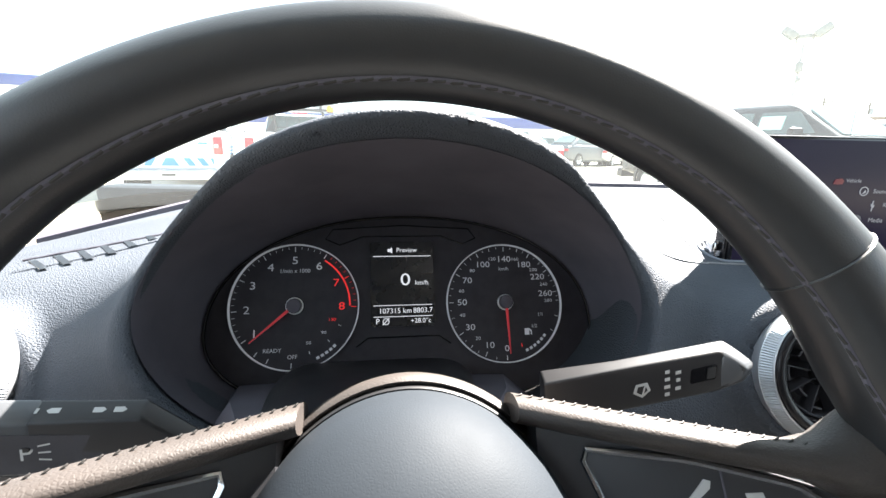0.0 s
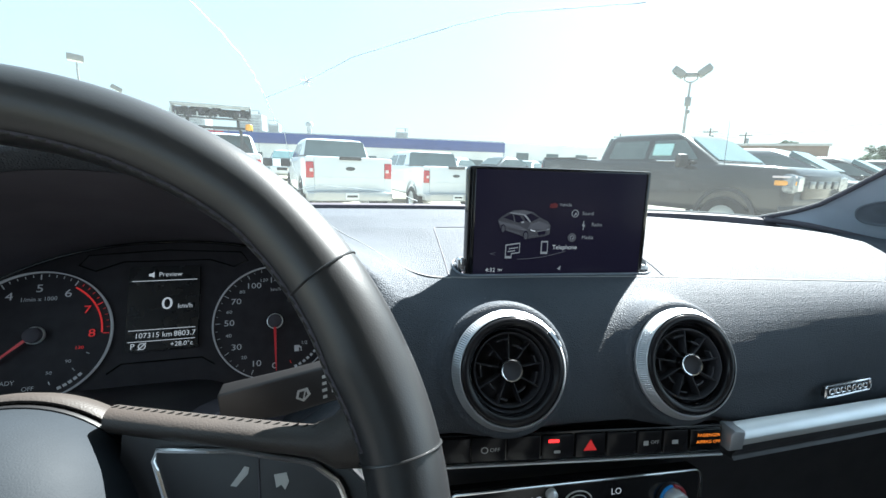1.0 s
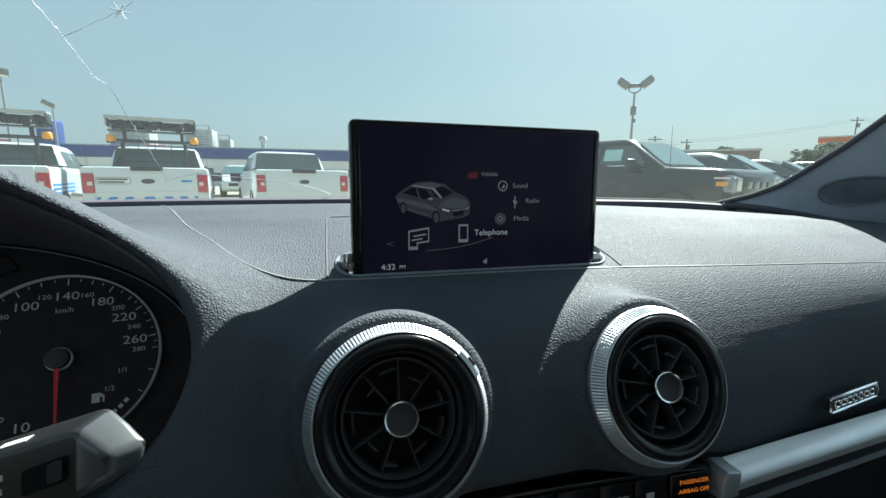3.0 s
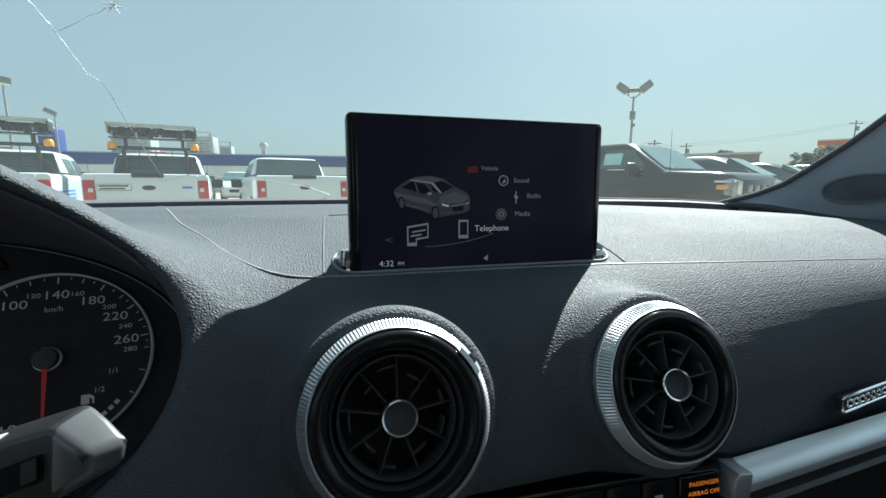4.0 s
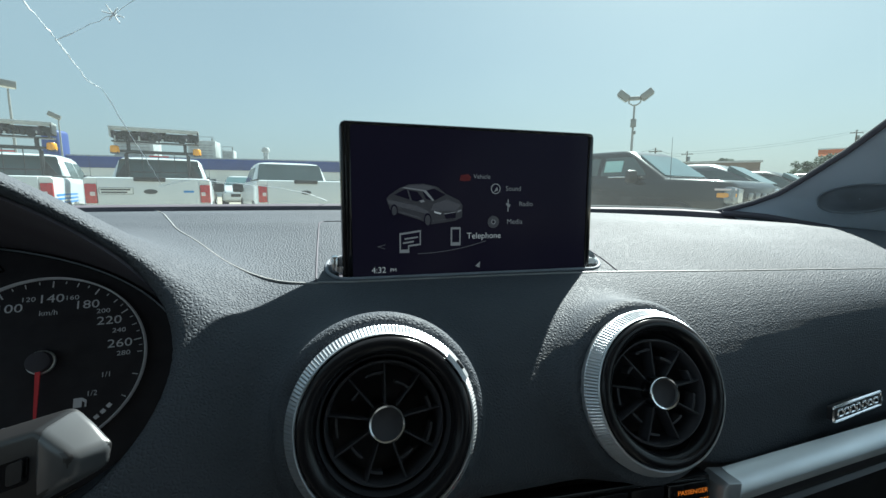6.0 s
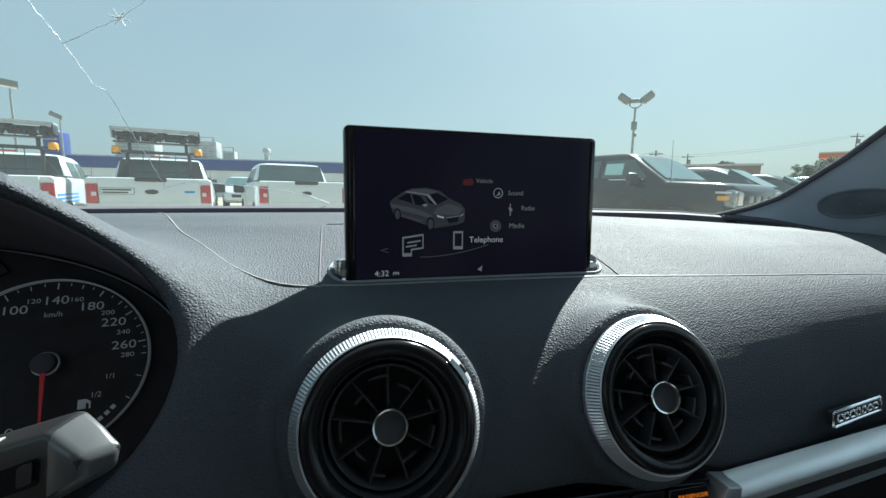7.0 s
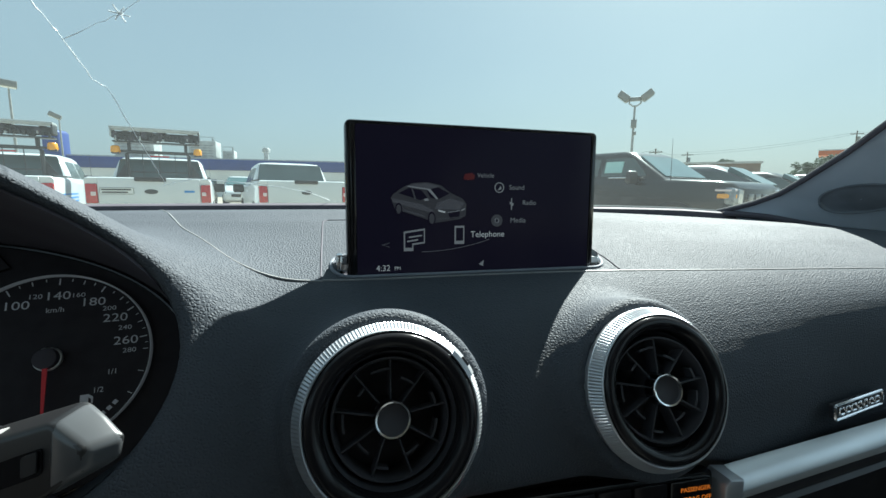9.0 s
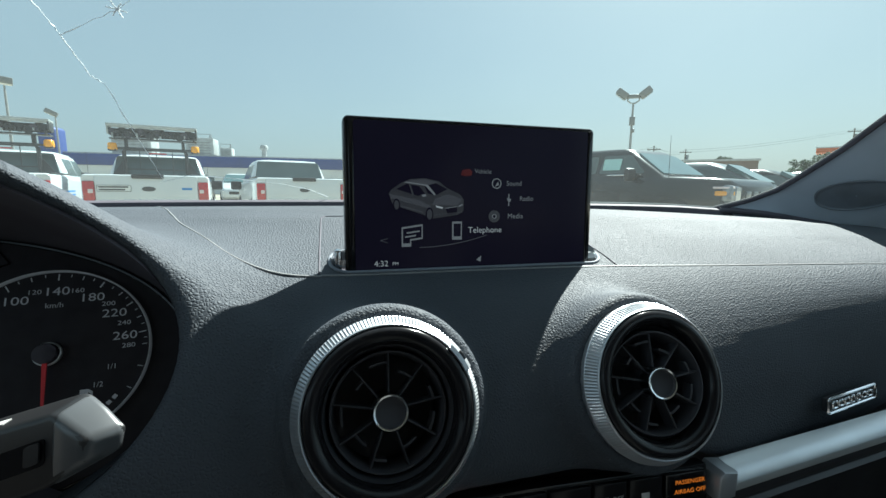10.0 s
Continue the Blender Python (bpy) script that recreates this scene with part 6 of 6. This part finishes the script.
SQUAT = Matrix.Diagonal((1, 1, 0.965, 1))
t2 = pickup("white pickup truck with blue chevrons and a roof arrow board", PAINT, pose(-3.006, 9.112, GROUND, 0, 0, 13) @ SQUAT)
rack_and_board(t2)
chevrons(t2)
t1 = pickup("white pickup truck with blue side stripes and a work rack", PAINT, pose(-5.34, 8.59, GROUND, 0, 0, 17.4) @ SQUAT)
rack_and_board(t1)
chevrons(t1)
stripes(t1)
t3 = pickup("plain white pickup truck parked with its tailgate towards the cabin", PAINT, pose(-0.240, 9.83, GROUND, 0, 0, 14.0) @ SQUAT)
t4 = copy_thing(t3, pose(2.449, 10.844, GROUND, 0, 0, 12.3) @ Matrix.Diagonal((0.93, 0.93, 0.90, 1)))
t4["label"] = "white pickup truck in the next bay"
t5 = pickup("black pickup truck with a pale sticker in its window", BLACKPAINT, pose(6.20, 12.30, GROUND, 0, 0, -160.5) @ Matrix.Scale(1.106, 4), "black")
slab("window_sticker", [(0.842, 3.22, 1.73), (0.842, 3.62, 1.73), (0.902, 3.62, 1.50), (0.902, 3.22, 1.50)], material("pale_green_paper", (0.45, 0.68, 0.66), 0.6, spots=0.1, spot_size=0.05), t5, 0.018, "pale green paper sticker")
part("window_strip", boxed(0.945, 3.72, 1.405, 0.02, 0.75, 0.025, 0.006), CHROME, t5, "bright window strip")


def saloon(label, paint, m):
    t = thing("parked_car", label, "car", m, "parked cars")
    part("body", loft_y([(0.0, 0.70, 0.45, 0.80, 0.1), (0.10, 0.86, 0.35, 0.98, 0.12), (0.8, 0.93, 0.25, 1.05, 0.14), (3.0, 0.94, 0.22, 1.02, 0.16), (4.0, 0.92, 0.25, 0.96, 0.18), (4.6, 0.85, 0.32, 0.82, 0.16), (4.75, 0.70, 0.40, 0.70, 0.12)]), paint, t, sharp=50)
    part("cabin_top", loft_z([(0.98, 0.86, 0.25, 3.70, 0.12), (1.10, 0.83, 0.40, 3.45, 0.14), (1.40, 0.70, 0.95, 2.75, 0.2), (1.52, 0.60, 1.25, 2.45, 0.25), (1.56, 0.45, 1.45, 2.25, 0.25)]), paint, t, sharp=50)
    slab("windscreen", [(0.74, 3.43, 1.10), (-0.74, 3.43, 1.10), (-0.64, 2.66, 1.46), (0.64, 2.66, 1.46)], SCREENGLASS, t, 0.05)
    slab("back_window", [(-0.72, 0.42, 1.10), (0.72, 0.42, 1.10), (0.60, 1.06, 1.44), (-0.60, 1.06, 1.44)], CARGLASS, t, 0.05)
    for s in (-1, 1):
        cs = [(s * 0.715, 1.10, 1.40), (s * 0.715, 2.60, 1.40), (s * 0.835, 3.20, 1.12), (s * 0.835, 0.75, 1.12)]
        slab("side_window", cs if s > 0 else cs[::-1], CARGLASS, t, 0.01)
        part("head_lamp", boxed(s * 0.62, 4.58, 0.70, 0.36, 0.20, 0.13, 0.04), CHROME, t)
        part("tail_lamp", boxed(s * 0.68, 0.05, 0.80, 0.30, 0.14, 0.13, 0.03), TAIL, t)
        part("mirror", boxed(s * 1.0, 3.0, 1.08, 0.16, 0.10, 0.12, 0.03), paint, t)
        road_wheel(t, s * 0.82, 0.95, 0.33)
        road_wheel(t, s * 0.82, 3.75, 0.33)
    part("grille", boxed(0, 4.72, 0.60, 0.90, 0.08, 0.16, 0.03), GLOSS, t)
    part("number_plate", boxed(0, -0.02, 0.75, 0.31, 0.02, 0.15, 0.01), WALL, t)
    return t


c1 = saloon("silver grey parked car with sun on its windscreen", GREYPAINT, pose(9.85, 11.75, GROUND, 0, 0, -154) @ Matrix.Diagonal((1.08, 1.05, 1.29, 1)))
c2 = saloon("dark parked car further along the row", BLACKPAINT, pose(13.5, 13.0, GROUND, 0, 0, -154) @ Matrix.Diagonal((1.05, 1.05, 1.25, 1)))
copy_thing(c2, pose(18.6, 14.7, GROUND, 0, 0, -154) @ Matrix.Diagonal((1.0, 1.0, 1.05, 1)))
saloon("white parked van-like car far across the lot", PAINT, pose(-5.85, 32.5, GROUND, 0, 0, 190) @ Matrix.Diagonal((1, 1, 1.25, 1)))
copy_thing(c2, pose(-8.4, 33.0, GROUND, 0, 0, 188))
c6 = saloon("grey parked car far across the lot", SILVERPAINT, pose(4.6, 26.0, GROUND, 0, 0, -40) @ Matrix.Diagonal((1, 1, 1.2, 1)))
for k, (x, y) in enumerate(((7.6, 27.0), (10.4, 28.0), (13.0, 30.0), (-10.5, 34.0))):
    copy_thing((c1, c6, c2, c6)[k], pose(x, y, GROUND, 0, 0, -60 + 20 * k))

# low white building with a blue fascia
BY = 62.0
hall = thing("dealership_building", "long low white building with a blue fascia band", "building", pose(0, BY, GROUND, 0, 0, -2), kind="structure")
part("wall", boxed(-22, 10, 1.75, 84, 20, 3.5), WALL, hall, smooth=False)
part("fascia", boxed(-22, 9.9, 4.20, 84.3, 20.2, 1.4, 0.03), BAND, hall, "blue painted fascia")
part("entrance_block", boxed(-32.0, 0.0, 5.70, 1.9, 2.4, 4.4, 0.45, 4), BAND, hall, "rounded blue entrance block")
part("roof", boxed(-22, 10, 4.98, 84.0, 20, 0.16), ROOFGREY, hall, smooth=False)
for k in range(14):
    w = part("window", boxed(-52 + 5.2 * k, -0.03, 1.55, 2.6, 0.12, 1.5, 0.02), CARGLASS, hall)
    part("window_frame", boxed(-52 + 5.2 * k, -0.06, 0.75, 2.8, 0.2, 0.12), ROOFGREY, w, smooth=False)
for x, w, h, d in ((-16.8, 3.5, 2.6, 3.0), (-13.6, 1.5, 1.4, 2.0), (5.3, 1.9, 1.2, 1.6), (-25.0, 4.6, 2.9, 3.0)):
    u = thing("roof_unit", "grey metal ventilation unit on the flat roof", "roof unit", pose(x, BY + 6, GROUND + 5.06), "roof units")
    part("casing", boxed(0, 0, h / 2, w, d, h, 0.06), ROOFGREY, u)
    for j in range(5):
        part("louvre", boxed(0, -d / 2 - 0.03, h * (0.2 + 0.14 * j), w * 0.8, 0.06, 0.06), LAMPGREY, u, smooth=False)
    part("flue", tube([(w * 0.3, 0, h), (w * 0.3, 0, h + 0.5)], 0.10, 8), LAMPGREY, u)
    part("rail", tube([(-w * 0.45, -d / 2, h), (-w * 0.45, -d / 2, h + 0.5), (w * 0.45, -d / 2, h + 0.5), (w * 0.45, -d / 2, h)], 0.04, 6), LAMPGREY, u)
stack = thing("roof_stack", "grey ventilation stack on the flat roof", "chimney", pose(-8.4, BY + 4, GROUND + 5.06) @ Matrix.Diagonal((0.75, 0.75, 0.72, 1)))
part("pipe", lathe([(0.45, 0.0), (0.45, 1.6), (0.75, 1.75), (0.75, 2.3), (0.5, 2.6)], 20, True), ROOFGREY, stack, m=pose(0, 0, 0, 90, 0, 0))
wing = thing("side_building", "plain white building beside the blue fascia", "building", pose(32, BY + 2, GROUND), kind="structure")
part("wall", boxed(0, 6, 2.5, 22, 12, 5.0), WALL, wing, smooth=False)
for k in range(4):
    part("window", boxed(-8 + 5 * k, -0.02, 2.6, 2.0, 0.1, 2.2, 0.02), CARGLASS, wing)
far = thing("far_store", "low brown flat-roofed store beyond the car park", "building", pose(77, 69, GROUND, 0, 0, -44), kind="structure")
part("wall", boxed(0, 6, 3.6, 14, 12, 7.2), material("brown_wall", (0.20, 0.15, 0.12), 0.85, spots=0.2, spot_size=2.0), far, smooth=False)
part("roof", boxed(0, 6, 7.4, 14.6, 12.6, 0.4), ROOFGREY, far, smooth=False)

# signs
sign = thing("service_sign", "white fascia sign under a blue band over a yellow panel", "sign", pose(-51.5, BY - 8, GROUND, 0, 0, 24))
part("blue_band", boxed(0, 0, 7.45, 13.0, 0.5, 1.25, 0.05), BAND, sign, "blue top band")
part("white_panel", boxed(0, 0, 5.9, 12.8, 0.4, 1.8, 0.05), WALL, sign)
part("yellow_panel", boxed(0.2, -0.02, 3.9, 12.4, 0.4, 2.1, 0.05), YELLOW, sign)
lettering("sign_word", "Centre", 1.5, RACK, sign, facing(2.2, -0.24, 5.85))
for x in (-5, 5):
    part("post", boxed(x, 0.1, 1.4, 0.3, 0.3, 2.9), STEEL, sign)
canopy = thing("fuel_canopy", "orange edged fuel station canopy beyond the trees", "canopy", pose(119, 72, GROUND, 0, 0, -58) @ Matrix.Diagonal((1, 1, 1.1, 1)))
part("deck", boxed(0, 0, 10.0, 11, 8, 1.0, 0.05), ORANGE, canopy)
part("deck_stripe", boxed(0, -0.05, 10.6, 11.2, 8.2, 0.25), WALL, canopy, smooth=False)
for x in (-4, 4):
    part("column", boxed(x, 0, 4.8, 0.6, 0.6, 9.5), WALL, canopy)


# ---- lamp posts, poles and wires ----
def lamp_post(place, height, heads, turn, label, lean=1.0):
    p = thing("lamp_post", label, "lamp post", pose(*place, GROUND, 0, 0, turn), "car park lamp posts")
    part("post", tube([(0, 0, 0), (0, 0, height * 0.5), (0, 0, height - 0.9)], [0.12, 0.10, 0.075], 10), STEEL, p)
    if heads == 2:
        part("yoke", tube([(-0.45, 0, height - 0.35), (-0.42, 0, height - 0.75), (-0.15, 0, height - 0.95), (0.15, 0, height - 0.95), (0.42, 0, height - 0.75), (0.45, 0, height - 0.35)], 0.06, 8), STEEL, p)
        part("bracket", boxed(0, 0, height - 0.42, 0.9, 0.28, 0.30, 0.05), LAMPGREY, p)
        for s in (-1, 1):
            h = part("lamp_head", boxed(0, 0, 0, 0.95, 0.8, 0.50, 0.08), LAMPGREY, p, "grey floodlight head", m=pose(s * 0.85, 0, height - 0.18, 0, -s * 38, 0))
            part("lens", boxed(0, 0, -0.27, 0.80, 0.65, 0.04, 0.01), CARGLASS, h)
        part("control_box", boxed(0, -0.1, height - 2.35, 0.42, 0.30, 0.66, 0.03), LAMPGREY, p)
        part("clamp", boxed(0.10, -0.1, height - 3.1, 0.24, 0.24, 0.28, 0.03), LAMPGREY, p)
    else:
        part("arm", tube([(0, 0, height - 0.95), (0, 0, height - 0.5)], 0.06, 8), STEEL, p)
        h = part("lamp_head", boxed(0, 0, 0, 1.10, 0.8, 0.50, 0.06), LAMPGREY, p, "grey floodlight head", m=pose(-0.30 * lean, 0, height - 0.15, 0, 27 * lean, 0))
        part("lens", boxed(0, 0, -0.26, 0.95, 0.65, 0.03, 0.01), WALL, h)
    return p


lamp_post((24.1, 29.6), 9.05, 2, -38, "grey car park lamp post with two angled floodlights")
lamp_post((-23.5, 41.3), 9.1, 1, 30, "grey car park lamp post with one floodlight", 0.15)
lamp_post((-28.5, 57.3), 9.0, 1, 20, "tall lamp post with one floodlight behind the trucks")


def utility_pole(x, y, h):
    p = thing("utility_pole", "weathered wooden utility pole with a crossarm", "utility pole", pose(x, y, GROUND, 0, 0, -40), "utility poles")
    part("pole", tube([(0, 0, 0), (0, 0, h)], [0.18, 0.12], 8), WOODPOLE, p)
    part("crossarm", boxed(0, 0, h - 0.7, 2.4, 0.14, 0.16), WOODPOLE, p, smooth=False)
    part("transformer", lathe([(0.28, -0.5), (0.3, 0.0), (0.28, 0.5)], 14, True), LAMPGREY, p, m=pose(0.4, 0, h - 1.8, 90, 0, 0))
    for x_ in (-1.0, -0.4, 0.4, 1.0):
        part("insulator", boxed(x_, 0, h - 0.55, 0.08, 0.08, 0.16), LAMPGREY, p, smooth=False)


for x, y, h in ((62.3, 70, 9.8), (80, 80, 10.6), (117, 70, 15.8), (48, 76, 8.6)):
    utility_pole(x, y, h)
wires = thing("power_lines", "thin dark power lines between the poles", "power lines")
for dz in (0.0, 0.5):
    for a, b in (((48, 76, 8.4), (62.3, 70, 9.6)), ((62.3, 70, 9.6), (80, 80, 10.4)), ((80, 80, 10.4), (117, 70, 15.6)), ((117, 70, 15.6), (160, 60, 16))):
        pts = []
        for k in range(13):
            f = k / 12
            q = Vector(a).lerp(Vector(b), f)
            q.z += GROUND - dz - 1.0 * 4 * f * (1 - f) * 0.7
            pts.append(q)
        part("wire", tube(pts, 0.025, 4), RACK, wires)


def tree(x, y, h, w, seed):
    rnd = random.Random(seed)
    t = thing("tree", "leafy green tree beyond the car park", "tree", pose(x, y, GROUND), "trees beyond the car park")
    bm = tube([(0, 0, 0), (0.1, 0, h * 0.3), (0, 0.1, h * 0.75)], [0.28, 0.2, 0.06], 8)
    part("trunk", bm, BARK, t)
    for k in range(5):
        a = rnd.uniform(0, 6.28)
        part("limb", tube([(0, 0, h * (0.3 + 0.08 * k)), (w * 0.25 * math.cos(a), w * 0.25 * math.sin(a), h * (0.5 + 0.07 * k))], [0.09, 0.03], 6), BARK, t)
    verts, faces = [], []
    clumps = [(rnd.gauss(0, w * 0.24), rnd.gauss(0, w * 0.24), h * rnd.uniform(0.35, 0.92), rnd.uniform(0.5, 1.0)) for _ in range(60)]
    for cx, cy, cz, s in clumps:
        for _ in range(90):
            d = Vector((rnd.gauss(0, 1), rnd.gauss(0, 1), rnd.gauss(0, 0.8))).normalized() * (rnd.random() ** 0.4) * s * w * 0.16
            p = Vector((cx, cy, cz)) + d
            u = Vector((rnd.gauss(0, 1), rnd.gauss(0, 1), rnd.gauss(0, 1))).normalized() * rnd.uniform(0.15, 0.32)
            v = u.orthogonal().normalized() * rnd.uniform(0.12, 0.24)
            i = len(verts)
            verts += [p - u, p + v, p + u, p - v]
            faces.append((i, i + 1, i + 2, i + 3))
    me = bpy.data.meshes.new("crown")
    me.from_pydata([tuple(v) for v in verts], [], faces)
    me.materials.append(LEAF)
    ob = new("crown", me)
    ob.parent = t


for k, (x, y, h, w) in enumerate(((101.2, 70.6, 6.8, 5.0), (104.8, 70, 8.6, 6.0), (109, 69.3, 10.3, 6.5), (114, 68.5, 10.4, 7.5), (119, 67, 10.0, 9), (95, 83, 9.9, 5.5), (99, 82, 9.0, 5.0))):
    tree(x, y, h, w, 20 + k)

# ---- the camera's own car, below the windows ----
for x in (-0.60, 1.11):
    s_ = -1 if x < 0 else 1
    part("flank", boxed(x + 0.03 * s_, -0.45, 0.50, 0.10, 3.9, 0.62, 0.05), CARPAINT, shell, "grey painted flank")
    for y in (1.05, -1.55):
        w = part("tyre", lathe([(0.20, 0.10), (0.29, 0.11), (0.315, 0.09), (0.315, -0.09), (0.29, -0.11), (0.20, -0.10)], 32), RUBBER, shell, m=pose(x + 0.03 * s_, y, GROUND + 0.315, 0, 0, 90))
        part("rim", lathe([(0.205, -0.10 * s_), (0.19, -0.085 * s_), (0.06, -0.06 * s_), (0.0, -0.065 * s_)], 32), SILVER, w)
part("nose", boxed(0.255, 1.55, 0.45, 1.66, 0.95, 0.55, 0.12, 3), CARPAINT, shell, "grey painted nose")
part("tail", boxed(0.255, -2.15, 0.55, 1.66, 0.75, 0.75, 0.12, 3), CARPAINT, shell, "grey painted tail")
